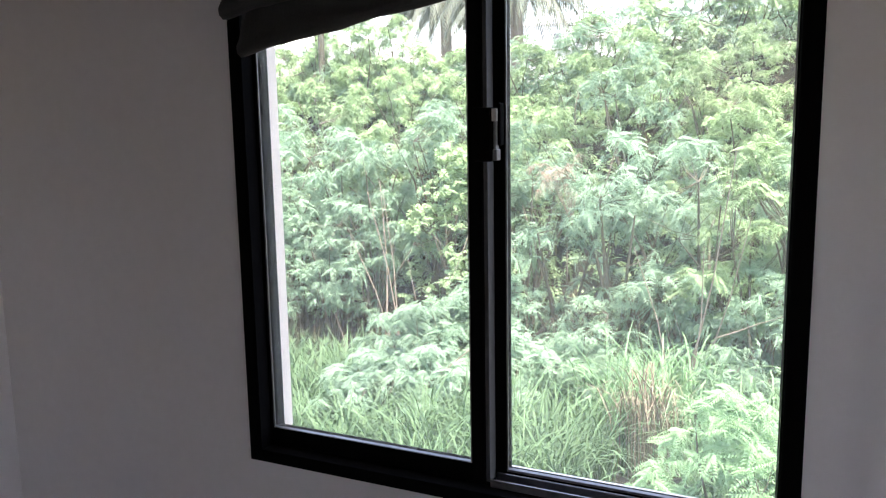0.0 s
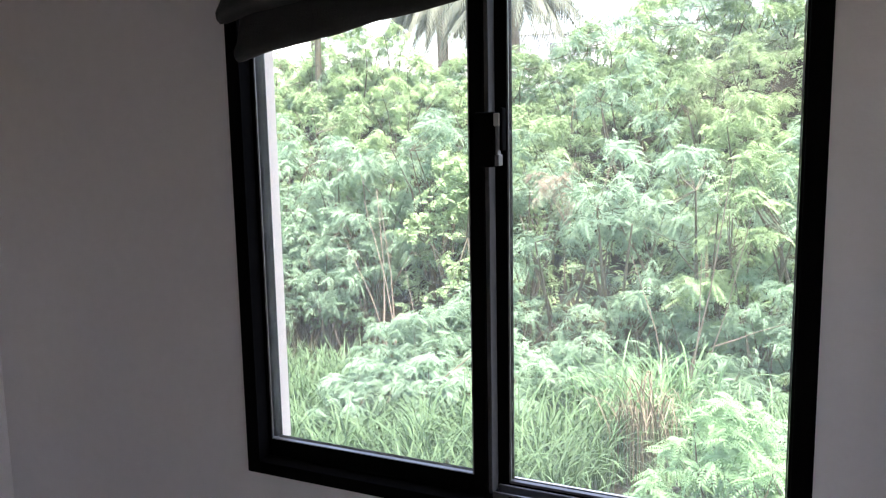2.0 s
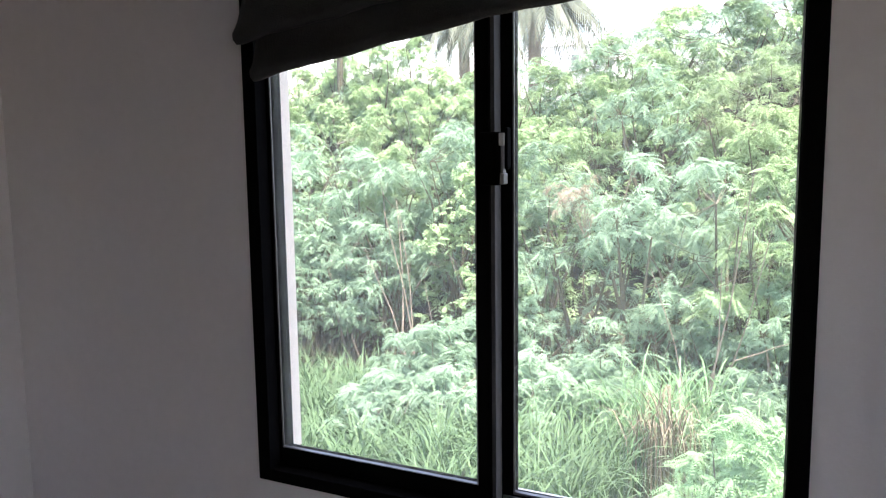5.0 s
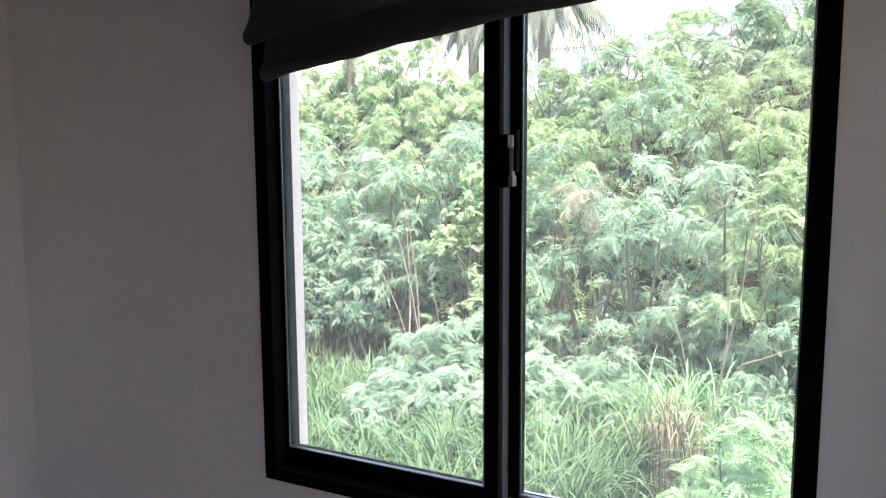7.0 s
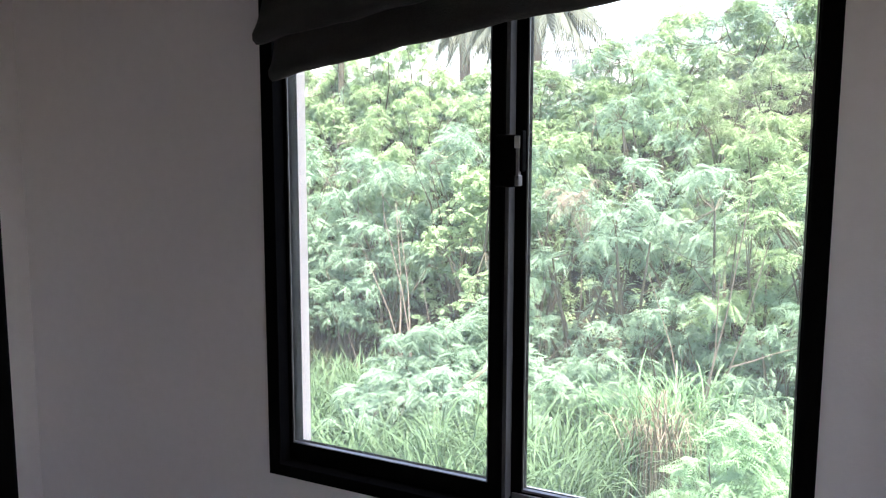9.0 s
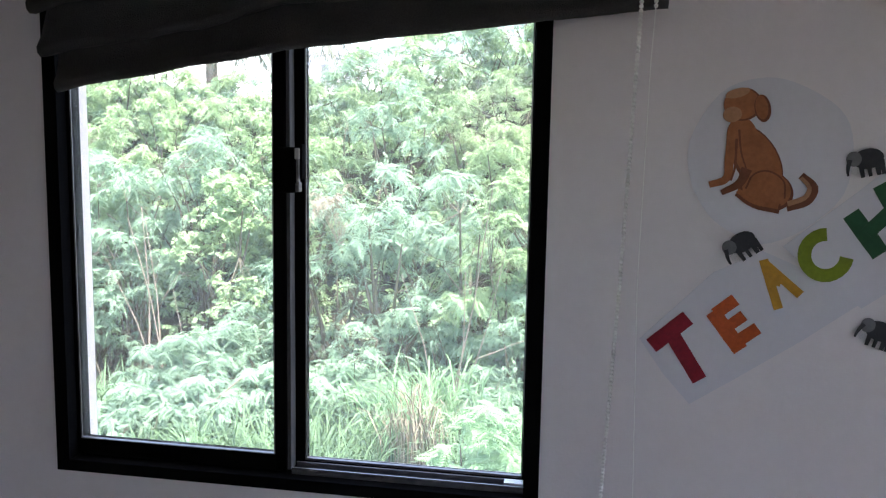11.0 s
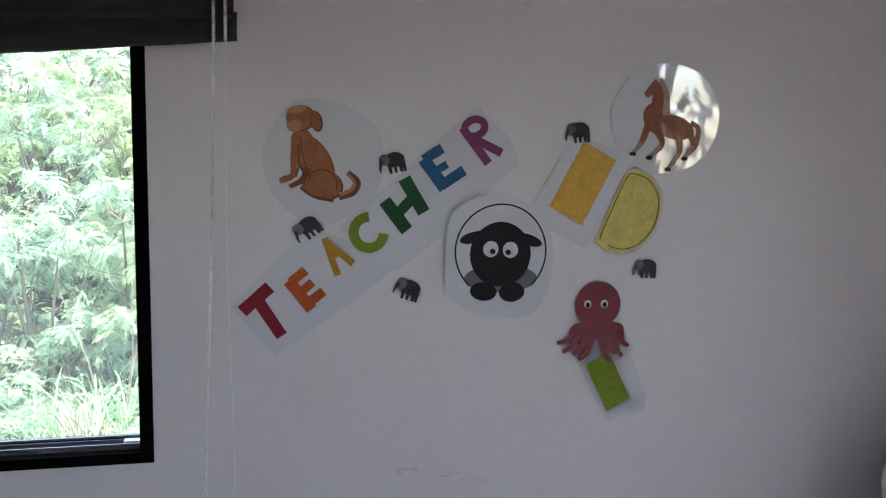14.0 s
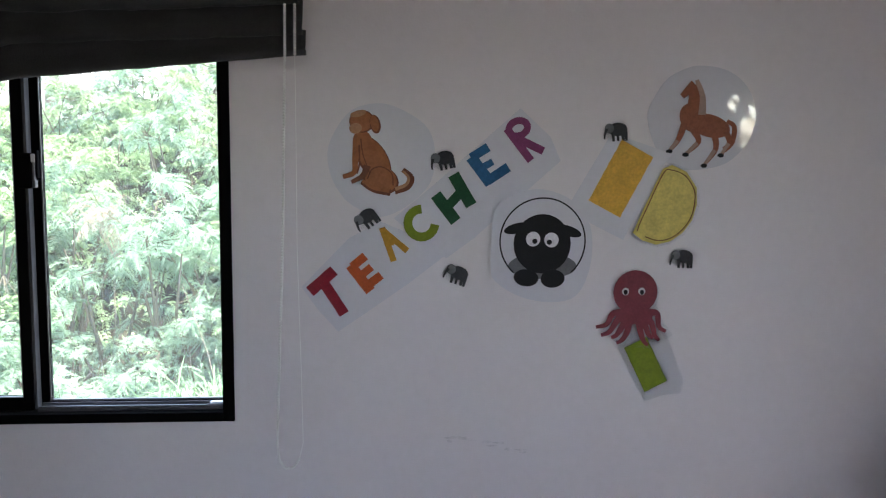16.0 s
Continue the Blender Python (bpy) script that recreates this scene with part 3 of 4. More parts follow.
for x, z, dx in ((1.586, 1.373, 0.004), (1.629, 1.371, -0.005)):
    s.fill("printed_disc", oval(x, z, 0.0168, 0.0172), 0.0024, WHITE)
    s.fill("printed_disc", oval(x + dx, z - 0.005, 0.006, 0.006, n=16), 0.0030, INKBLACK)

s = Sheet("round_card", "glossy laminated card with a plain chestnut shape", [(1.847, 1.652), (1.862, 1.70), (1.891, 1.742), (1.93, 1.765), (1.97, 1.774), (2.03, 1.765), (2.075, 1.735), (2.100, 1.69), (2.103, 1.645), (2.085, 1.595), (2.04, 1.552), (1.979, 1.536), (1.92, 1.539), (1.875, 1.575)], 0.005, 0.0012, 0.6, GLOSSY)
s.fill("printed_shape", oval(1.995, 1.637, 0.050, 0.026, -14), 0.0012, CHESTNUT)
s.fill("printed_shape", oval(1.952, 1.655, 0.028, 0.034, 25), 0.0015, CHESTNUT)
s.stroke("printed_shape", [(1.952, 1.660), (1.957, 1.700), (1.952, 1.730)], 0.034, 0.0018, CHESTNUT, end=0.024)
s.stroke("printed_shape", [(1.956, 1.731), (1.942, 1.718), (1.927, 1.703)], 0.024, 0.0020, CHESTNUT, end=0.013)
s.stroke("printed_shape", [(1.976, 1.662), (1.975, 1.705), (1.960, 1.741)], 0.018, 0.0024, PALE, end=0.009)
for a, b, c in (((1.935, 1.642), (1.922, 1.605), (1.903, 1.580)), ((1.955, 1.630), (1.970, 1.600), (1.942, 1.573)), ((2.005, 1.625), (2.012, 1.585), (1.987, 1.548)), ((2.030, 1.630), (2.044, 1.600), (2.026, 1.572))):
    s.stroke("printed_shape", [a, b, c], 0.017, 0.0021, CHESTNUT, end=0.008)
    s.stroke("printed_shape", [tuple(Vector(b).lerp(Vector(c), 0.1)), c], 0.010, 0.0023, PALE, end=0.007)
    s.fill("printed_shape", oval(c[0] - 0.002, c[1] - 0.003, 0.008, 0.005, n=12), 0.0025, INKBLACK)
s.stroke("printed_shape", [(2.036, 1.648), (2.054, 1.635), (2.050, 1.600), (2.032, 1.582)], 0.010, 0.0016, CHESTNUT, end=0.014)

s = Sheet("cut_out_card", "laminated cut-out of a plain maroon rounded shape", [(1.745, 1.160), (1.785, 1.205), (1.778, 1.26), (1.80, 1.295), (1.831, 1.305), (1.865, 1.293), (1.890, 1.255), (1.885, 1.215), (1.900, 1.18), (1.925, 1.145), (1.87, 1.112), (1.80, 1.120)], 0.0125, 0.004, 1.0, FILM)
s.fill("printed_shape", oval(1.832, 1.248, 0.053, 0.052), 0.0012, MAROON)
s.fill("printed_shape", [(1.800, 1.212), (1.864, 1.212), (1.878, 1.200), (1.872, 1.180), (1.850, 1.166), (1.832, 1.172), (1.814, 1.166), (1.790, 1.180), (1.784, 1.200)], 0.0014, MAROON)
for arm in (((1.797, 1.200), (1.778, 1.196), (1.765, 1.172), (1.739, 1.166)), ((1.802, 1.192), (1.788, 1.178), (1.772, 1.154), (1.752, 1.146)), ((1.812, 1.185), (1.800, 1.162), (1.789, 1.146), (1.777, 1.140)),
            ((1.820, 1.182), (1.815, 1.155), (1.804, 1.135), (1.790, 1.127)), ((1.842, 1.182), (1.847, 1.155), (1.855, 1.132), (1.866, 1.121)), ((1.850, 1.185), (1.860, 1.165), (1.866, 1.148), (1.878, 1.138)),
            ((1.858, 1.190), (1.874, 1.172), (1.881, 1.146), (1.893, 1.132)), ((1.866, 1.200), (1.886, 1.196), (1.891, 1.166), (1.908, 1.154))):
    s.stroke("printed_shape", arm, 0.018, 0.0018, MAROON, end=0.008)
for x in (1.808, 1.847):
    s.fill("printed_disc", oval(x, 1.250, 0.0085, 0.009, n=16), 0.0022, WHITE)
    s.fill("printed_disc", oval(x, 1.248, 0.005, 0.006, n=12), 0.0028, INKBLACK)


def grey_piece(x, z, turn, flip=1, base=0.005):
    """A small grey cut-out of a plain rounded shape on legs."""
    c, t = math.cos(radians(turn)), math.sin(radians(turn))

    def at(u, v):
        u *= flip
        return (x + c * u - t * v, z + t * u + c * v)

    q = Sheet("grey_cut_out", "small laminated grey cut-out stuck to the wall", [at(0.028 * math.cos(a), 0.0215 * math.sin(a)) for a in [2 * math.pi * k / 18 for k in range(18)]], base, 0.002, turn, FILM)
    tagged(q.root, group="small grey cut-outs")
    q.fill("printed_shape", [at(0.004 + 0.022 * math.cos(a), 0.005 + 0.0155 * math.sin(a)) for a in [2 * math.pi * k / 20 for k in range(20)]], 0.0012, DARKGREY)
    q.fill("printed_shape", [at(-0.016 + 0.011 * math.cos(a), 0.008 + 0.0115 * math.sin(a)) for a in [2 * math.pi * k / 16 for k in range(16)]], 0.0016, GREY)
    q.stroke("printed_shape", [at(-0.022, 0.008), at(-0.027, -0.006), at(-0.028, -0.016)], 0.007, 0.0018, DARKGREY, end=0.003)
    for u, w in ((-0.008, 0.008), (0.003, 0.007), (0.015, 0.009), (0.022, 0.008)):
        q.stroke("printed_shape", [at(u, 0), at(u + 0.001, -0.022)], w, 0.0014, DARKGREY, end=w * 0.7)


grey_piece(1.203, 1.418, 35, base=0.013)
grey_piece(1.376, 1.552, 12, base=0.006)
grey_piece(1.410, 1.290, -18)
grey_piece(1.775, 1.621, 4, base=0.006)
grey_piece(1.942, 1.327, -2)


# ---- tan partition edge beside the camera, chair at the wall ----
partition = tagged(empty("cabinet", 0.17, -1.06, 0), "tan wood-grain partition edge with black trim, body added to shade the wall", "cabinet")
# only the edge shows; unseen width and height added to shade the left wall
under(part("body", box(-0.16, 0.498, -1.26, -0.858, 0.0, 1.98, 0.002), WOOD, partition))
under(part("edge_trim", box(0.480, 0.502, -0.8575, -0.842, 0.0, 1.98, 0.003), BLACK, partition, "black edge trim"))

chair = tagged(empty("office_chair", 2.425, -0.42, 0), "navy padded office chair with a pale plastic rim", "chair")


def round_back(cx, y, z0, z1, half, depth, flare):
    """Outline of the backrest: a rounded shield."""
    pts = []
    for k in range(40):
        a = 2 * math.pi * k / 40
        ca, sa = math.cos(a), math.sin(a)
        e = 0.5
        u = half * math.copysign(abs(ca) ** e, ca)
        v = math.copysign(abs(sa) ** e, sa)
        z = (z0 + z1) / 2 + v * (z1 - z0) / 2
        pts.append((cx + u * (1 - flare * (1 - v) / 2), y, z))
    return pts


def shield(pts, y0, y1):
    bm = bmesh.new()
    a = [bm.verts.new((x, y0, z)) for x, _, z in pts]
    b = [bm.verts.new((x, y1, z)) for x, _, z in pts]
    n = len(pts)
    bm.faces.new(a), bm.faces.new(b[::-1])
    for k in range(n):
        bm.faces.new((a[k], b[k], b[(k + 1) % n], a[(k + 1) % n]))
    bmesh.ops.recalc_face_normals(bm, faces=bm.faces[:])
    bmesh.ops.bevel(bm, geom=[e for e in bm.edges if abs(e.verts[0].co.y - e.verts[1].co.y) < 1e-6], offset=0.008, segments=2, affect="EDGES")
    return bm


CX = 2.425
rim_pts = round_back(CX, -0.42, 0.51, 0.95, 0.20, 0, 0.55)
under(part("backrest_rim", tube(rim_pts + rim_pts[:1], 0.0085, 8), PIPING, chair, "pale plastic rim", True))
under(part("backrest", shield(round_back(CX, 0, 0.516, 0.944, 0.194, 0, 0.55), -0.44, -0.405), NAVY, chair, smooth=False))
under(part("seat", box(CX - 0.19, CX + 0.06, -0.86, -0.46, 0.42, 0.50, 0.03), NAVY, chair))
under(part("post", tube([(CX - 0.06, -0.65, 0.08), (CX - 0.06, -0.65, 0.43)], 0.025, 10), BLACK, chair))
under(part("back_bar", box(CX - 0.03, CX + 0.03, -0.445, -0.40, 0.40, 0.60, 0.006), BLACK, chair))
for k in range(5):
    a = 2 * math.pi * k / 5 + 0.3
    foot = under(part("leg", tube([(CX - 0.06, -0.65, 0.10), (CX - 0.06 + 0.17 * math.cos(a), -0.65 + 0.22 * math.sin(a), 0.06)], 0.018, 8, 0.7), BLACK, chair))
    part("caster", tube([(CX - 0.06 + 0.17 * math.cos(a) - 0.012, -0.65 + 0.22 * math.sin(a), 0.027), (CX - 0.06 + 0.17 * math.cos(a) + 0.012, -0.65 + 0.22 * math.sin(a), 0.027)], 0.027, 10), BLACK, foot)

chair.matrix_basis = pose(2.63, -0.20, 0.0, 0, 0, -15)
for x, z, n in ((1.42, 0.897, 7), (1.50, 0.885, 4), (1.575, 0.868, 5)):
    bm = bmesh.new()
    for k in range(n):
        cx, cz = x + rs0.uniform(-0.04, 0.04), z + rs0.uniform(-0.006, 0.006)
        ring = [bm.verts.new((cx + p * rs0.uniform(0.8, 1.2), -0.0008 - 0.0002 * k, cz + q * rs0.uniform(0.7, 1.3))) for p, q in oval(0, 0, rs0.uniform(0.006, 0.016), rs0.uniform(0.0015, 0.004), n=12)]
        bm.faces.new(ring)
    bmesh.ops.recalc_face_normals(bm, faces=bm.faces[:])
    tagged(part("scuff_mark", bm, SMUDGE), "faint grey scuff on the white wall", "stain", "scuffs")


# ---- outdoors ----
def ground_z(x, y):
    """Flat by the house, then a steep bank whose crest climbs with x."""
    rise = np.clip((y - 12.2) / 8.0, 0, 1)
    rise = rise * rise * (3 - 2 * rise)
    crest = 5.25 + 1.4 * np.clip((x + 6.5) / 6.5, 0, 1) + 0.3 * np.clip((-8 - x) / 5, 0, 1)
    return -3.2 + crest * rise + 0.12 * math.sin(x * 1.3 + y * 0.7) + 0.10 * math.sin(x * 0.6 - y * 1.9)


xs = np.concatenate([[-900, -200, -60, -30], np.arange(-22, 9, 0.5), [16, 40, 200, 900]])
ys = np.concatenate([[-300, -40, -8, -3.5], np.arange(0.5, 26, 0.5), [32, 45, 90, 250, 1200]])
gv = [(x, y, float(ground_z(np.clip(x, -40, 40), np.clip(y, -5, 40)))) for x in xs for y in ys]
gf = [(i * len(ys) + j, (i + 1) * len(ys) + j, (i + 1) * len(ys) + j + 1, i * len(ys) + j + 1) for i in range(len(xs) - 1) for j in range(len(ys) - 1)]
tagged(raw("ground", gv, gf, EARTH, smooth=True), "dark earth rising into a bank behind the house", "ground", kind="structure")

rs = np.random.RandomState(7)


def frond(pairs, length, leaf, width, droop, alt=False):
    """One compound leaf along +x: pairs of narrow leaflets on a drooping stalk. Quads, as points and faces."""
    v, f = [], []

    def blade(p, d, l, w, sag):
        d = d / np.linalg.norm(d)
        side = np.cross(d, (0, 0, 1.0))
        side /= np.linalg.norm(side) + 1e-9
        k = len(v)
        v.extend([p, p + d * l * 0.45 + side * w / 2 + (0, 0, 0.1 * l), p + d * l + (0, 0, -sag * l), p + d * l * 0.45 - side * w / 2 + (0, 0, 0.1 * l)])
        f.append((k, k + 1, k + 2, k + 3))

    for i in range(pairs):
        u = (i + 0.7) / pairs
        p = np.array((length * u, 0, -droop * length * u * u))
        l = leaf * (0.65 + 0.35 * math.sin(math.pi * (0.25 + 0.65 * u)))
        for s_ in (-1, 1):
            blade(p, np.array((0.55, s_ * 1.0, -0.12)), l, width, 0.22)
    blade(np.array((length * 0.97, 0, -droop * length)), np.array((1, 0, -0.6)), leaf * 0.9, width, 0.2)
    k = len(v)
    w = 0.004
    v.extend([np.array((0, -w, 0)), np.array((0, w, 0)), np.array((length, w / 2, -droop * length)), np.array((length, -w / 2, -droop * length))])
    f.append((k, k + 1, k + 2, k + 3))
    return np.array(v), np.array(f)


def scatter(template, pos, yaw, pitch, roll, size):
    """Copies of a template, turned and moved, as one pair of arrays."""
    tv, tf = template
    n = len(pos)
    cy, sy, cp, sp, cr, sr = np.cos(yaw), np.sin(yaw), np.cos(pitch), np.sin(pitch), np.cos(roll), np.sin(roll)
    x, y, z = (tv[None, :, k] * size[:, None] for k in range(3))
    y, z = y * cr[:, None] - z * sr[:, None], y * sr[:, None] + z * cr[:, None]
    x, z = x * cp[:, None] - z * sp[:, None], x * sp[:, None] + z * cp[:, None]
    x, y = x * cy[:, None] - y * sy[:, None], x * sy[:, None] + y * cy[:, None]
    v = np.stack([x, y, z], 2) + pos[:, None, :]
    f = tf[None] + (np.arange(n) * len(tv))[:, None, None]
    return v.reshape(-1, 3), f.reshape(-1, tf.shape[1])


def shrub(name, label, height, spread, tips, per, template, leaf, size, low=0.03, stems=6, group="shrubs on the bank"):
    """A many-stemmed shrub: leaning stems, side twigs and rosettes of leaves at the twig ends, thicker towards the outside."""
    root = tagged(empty(name), label, "shrub", group)
    bm = bmesh.new()
    ends = []
    for k in range(stems):
        a = 2 * math.pi * (k + rs.uniform(-0.3, 0.3)) / stems
        reach, top = spread * rs.uniform(0.35, 0.85), height * rs.uniform(0.6, 0.92)
        p = [Vector((0.12 * math.cos(a), 0.12 * math.sin(a), -0.1))]
        for t in (0.25, 0.5, 0.75, 1.0):
            p.append(Vector((reach * t ** 1.5 * math.cos(a) + rs.uniform(-0.1, 0.1), reach * t ** 1.5 * math.sin(a) + rs.uniform(-0.1, 0.1), top * t)))
        tube(p, 0.012 * height * rs.uniform(0.7, 1.2), 5, 0.25, bm)
        ends += p[2:]
    # lumps of foliage, then twigs with rosettes inside each lump
    lumps = []
    for k in range(max(10, tips // 6)):
        a, u = rs.uniform(0, 2 * math.pi), rs.uniform(0, 1) ** 0.5
        h = rs.uniform(low, 0.97)
        wide = math.sin(math.pi * min(1, 0.2 + 0.85 * h)) ** 0.7
        lumps.append((spread * wide * (0.35 + 0.65 * u) * math.cos(a), spread * wide * (0.35 + 0.65 * u) * math.sin(a), height * h, rs.uniform(0.25, 0.58) * (0.6 + 0.13 * height)))
    pos = []
    for k in range(tips):
        L = lumps[rs.randint(len(lumps))]
        d = rs.normal(size=3)
        d /= np.linalg.norm(d)
        if d[2] < -0.2:
            d[2] *= -1
        q = np.array(L[:3]) + d * L[3] * rs.uniform(0.55, 1.0) * np.array((1, 1, 0.75))
        pos.append(q)
        if k % 3 == 0:
            e = min(ends, key=lambda w: (w - Vector(q)).length)
            mid = e.lerp(Vector(q), 0.5) + Vector((0, 0, -0.05))
            tube([e, mid, Vector(q)], 0.010, 3, 0.4, bm)
    under(part("stems", bm, TWIG, root))
    # each twig end carries a whorl of fronds that droop like an umbrella
    whorl = np.repeat(rs.uniform(0, 2 * math.pi, len(pos)), per) + np.tile(2 * math.pi * np.arange(per) / per, len(pos))
    pos = np.repeat(np.array(pos), per, 0)
    n = len(pos)
    v, f = scatter(template, pos + rs.normal(0, 0.025, (n, 3)), whorl + rs.normal(0, 0.35, n), rs.uniform(-0.7, 0.55, n), rs.normal(0, 0.45, n), size * rs.uniform(0.65, 1.25, n))
    raw("foliage", v, f, leaf, root)
    return root


FEATHER = frond(8, 0.20, 0.076, 0.017, 0.55)
BROAD = frond(5, 0.18, 0.075, 0.030, 0.7)
FINE = frond(8, 0.20, 0.070, 0.018, 0.5)
SMALL = frond(3, 0.12, 0.06, 0.042, 0.4)
kinds = [
    shrub("shrub", "feathery grey-green shrub on the bank", 4.6, 1.5, 200, 5, FEATHER, LEAF_A, 1.1),
    shrub("shrub", "feathery grey-green shrub on the bank", 4.0, 1.7, 200, 5, FEATHER, LEAF_A, 1.15),
    shrub("shrub", "yellow-green leafy shrub on the bank", 4.4, 1.6, 260, 6, BROAD, LEAF_B, 1.05),
    shrub("shrub", "feathery yellow-green shrub on the bank", 4.2, 1.5, 200, 5, FEATHER, LEAF_B, 1.12),
    shrub("shrub", "dense climber-covered green shrub", 4.0, 1.1, 400, 5, SMALL, LEAF_B, 1.0, low=0.05),
    shrub("shrub", "grey-green shrub with bare lower stems", 4.2, 1.5, 185, 5, FEATHER, LEAF_A, 1.12, low=0.38, stems=9),
    shrub("shrub", "low yellow-green shrub on top of the bank", 2.1, 1.0, 165, 6, BROAD, LEAF_B, 1.0),
    shrub("shrub", "low pale green shrub on top of the bank", 2.0, 1.05, 130, 5, FINE, LEAF_A, 0.95),
]
first = set(kinds)


def put(kind, x, y, turn, size, dz=0.0):
    m = pose(x, y, float(ground_z(x, y)) + dz, 0, 0, turn) @ Matrix.Diagonal((size, size, size, 1))
    k = kinds[kind]
    if k in first:
        first.discard(k)
        k.matrix_basis = m
        return k
    ob = copy_thing(k, Matrix())
    ob.matrix_basis = m
    return ob


# front row at the foot of the bank, then three rows up the slope
for x, y, kind, size in ((-10.2, 13.6, 5, 0.95), (-8.9, 14.0, 5, 0.95), (-7.7, 13.4, 5, 0.92), (-6.6, 14.1, 5, 0.95), (-5.6, 12.9, 4, 1.0), (-4.5, 13.6, 0, 0.92), (-3.4, 12.6, 1, 0.98),
                         (-2.4, 12.3, 0, 0.98), (-1.2, 12.5, 1, 1.02), (-0.2, 12.1, 3, 0.98), (0.8, 12.4, 0, 1.05)):
    put(kind, x, y, rs.uniform(0, 360), size)
for k, x in enumerate(np.arange(-12.2, 0.9, 1.3)):
    put((3, 0, 3, 2, 1, 4)[k % 6], x + rs.uniform(-0.3, 0.3), 15.0 + rs.uniform(-0.4, 0.4), rs.uniform(0, 360), rs.uniform(0.74, 0.88))
for k, x in enumerate(np.arange(-13.8, 0.9, 1.2)):
    put((3, 2, 4, 3, 2)[k % 5], x + rs.uniform(-0.3, 0.3), 16.9 + rs.uniform(-0.4, 0.4), rs.uniform(0, 360), rs.uniform(0.54, 0.66))
for k, x in enumerate(np.arange(-15.6, 0.9, 0.78)):
    put((6, 7, 6, 7)[k % 4], x + rs.uniform(-0.25, 0.25), 18.7 + rs.uniform(-0.5, 0.5), rs.uniform(0, 360), rs.uniform(0.74, 0.95) * (1.0 if x < -8 else 1.18))
# taller broad-leaved crowns standing out of the skyline
for x, y, size in ((-11.6, 18.6, 0.66), (-10.9, 18.4, 0.68), (-10.2, 18.9, 0.56), (-12.5, 18.8, 0.48), (-2.6, 27.0, 0.72), (-1.2, 26.5, 0.78)):
    put(2, x, y, rs.uniform(0, 360), size)
for x, y, size in ((-9.4, 12.9, 0.64), (-8.4, 12.7, 0.6), (-7.5, 12.8, 0.62)):
    put(5, x, y, rs.uniform(0, 360), size)

# low leafy undergrowth that covers the bank between the shrubs
n = 5000
ux, uy = rs.uniform(-16.5, 1.5, n), rs.uniform(13.6, 22.0, n)
uz = np.array([float(ground_z(x, y)) for x, y in zip(ux, uy)]) + rs.uniform(0.05, 1.0, n) * np.clip((uy - 12.8) / 3, 0.3, 1)
v, f = scatter(BROAD, np.stack([ux, uy, uz], 1), rs.uniform(0, 2 * math.pi, n), rs.uniform(-0.8, 0.5, n), rs.normal(0, 0.5, n), rs.uniform(1.0, 1.8, n))
tagged(raw("undergrowth", v, f, LEAF_B), "leafy green undergrowth covering the bank", "undergrowth", kind="stuff")

# bright young bush near the house and low scrub in the grass
young = shrub("bush", "bright green young feathery bush in the grass", 2.15, 0.85, 150, 7, FINE, LEAF_C, 0.95, low=0.3, stems=5, group="low bushes")
young.matrix_basis = pose(0.05, 7.0, float(ground_z(0.05, 7.0)))
for k, x in enumerate(np.arange(-4.6, 1.8, 0.9)):
    put((1, 0)[k % 2], x + rs.uniform(-0.2, 0.2), 11.6 + rs.uniform(-0.3, 0.3), rs.uniform(0, 360), rs.uniform(0.45, 0.62))
scrub = shrub("bush", "low mint-green feathery bush in the grass", 1.75, 1.1, 140, 6, FINE, LEAF_A, 1.05, low=0.35, stems=6, group="low bushes")
scrub.matrix_basis = pose(-5.0, 10.1, float(ground_z(-5.0, 10.1)))
for x, y, h in ((-5.3, 9.0, 0.85), (-4.7, 11.0, 0.95), (-4.4, 9.5, 0.8), (-3.5, 10.3, 0.85), (-2.6, 10.9, 0.8), (1.0, 8.1, 0.9), (-0.4, 10.9, 0.8)):
    c = copy_thing(scrub, Matrix())
    c.matrix_basis = pose(x, y, float(ground_z(x, y)), 0, 0, rs.uniform(0, 360)) @ Matrix.Diagonal((h, h, h, 1))


def blades(n, place, low, high, width, lean, bend=(0.15, 0.75)):
    """Grass blades that rise, arch over and hang, as strips of quads."""
    base = place(n)
    h = rs.uniform(low, high, n)
    a = rs.uniform(0, 2 * math.pi, n)
    reach = h * rs.uniform(0.2, 1.0, n) * lean
    drop = rs.uniform(*bend, n)
    twist = a + rs.uniform(-0.7, 0.7, n)
    d = np.stack([np.cos(a), np.sin(a), 0 * a], 1)
    side = np.stack([-np.sin(twist), np.cos(twist), 0 * a], 1) * (width * rs.uniform(0.6, 1.3, n))[:, None]
    up = np.array((0, 0, 1.0))
    v = []
    for t, w in ((0, 0.7), (0.35, 1.0), (0.6, 1.0), (0.78, 0.85), (0.9, 0.55), (1.0, 0.08)):
        c = base + d * (reach * t ** 1.9)[:, None] + up * (h * (1.15 * t - drop * t ** 3.4))[:, None]
        v += [c - side * w / 2, c + side * w / 2]
    v = np.stack(v, 1).reshape(-1, 3)
    f = np.array([(2 * k, 2 * k + 1, 2 * k + 3, 2 * k + 2) for k in range(5)])
    return v, (f[None] + (np.arange(n) * 12)[:, None, None]).reshape(-1, 4)


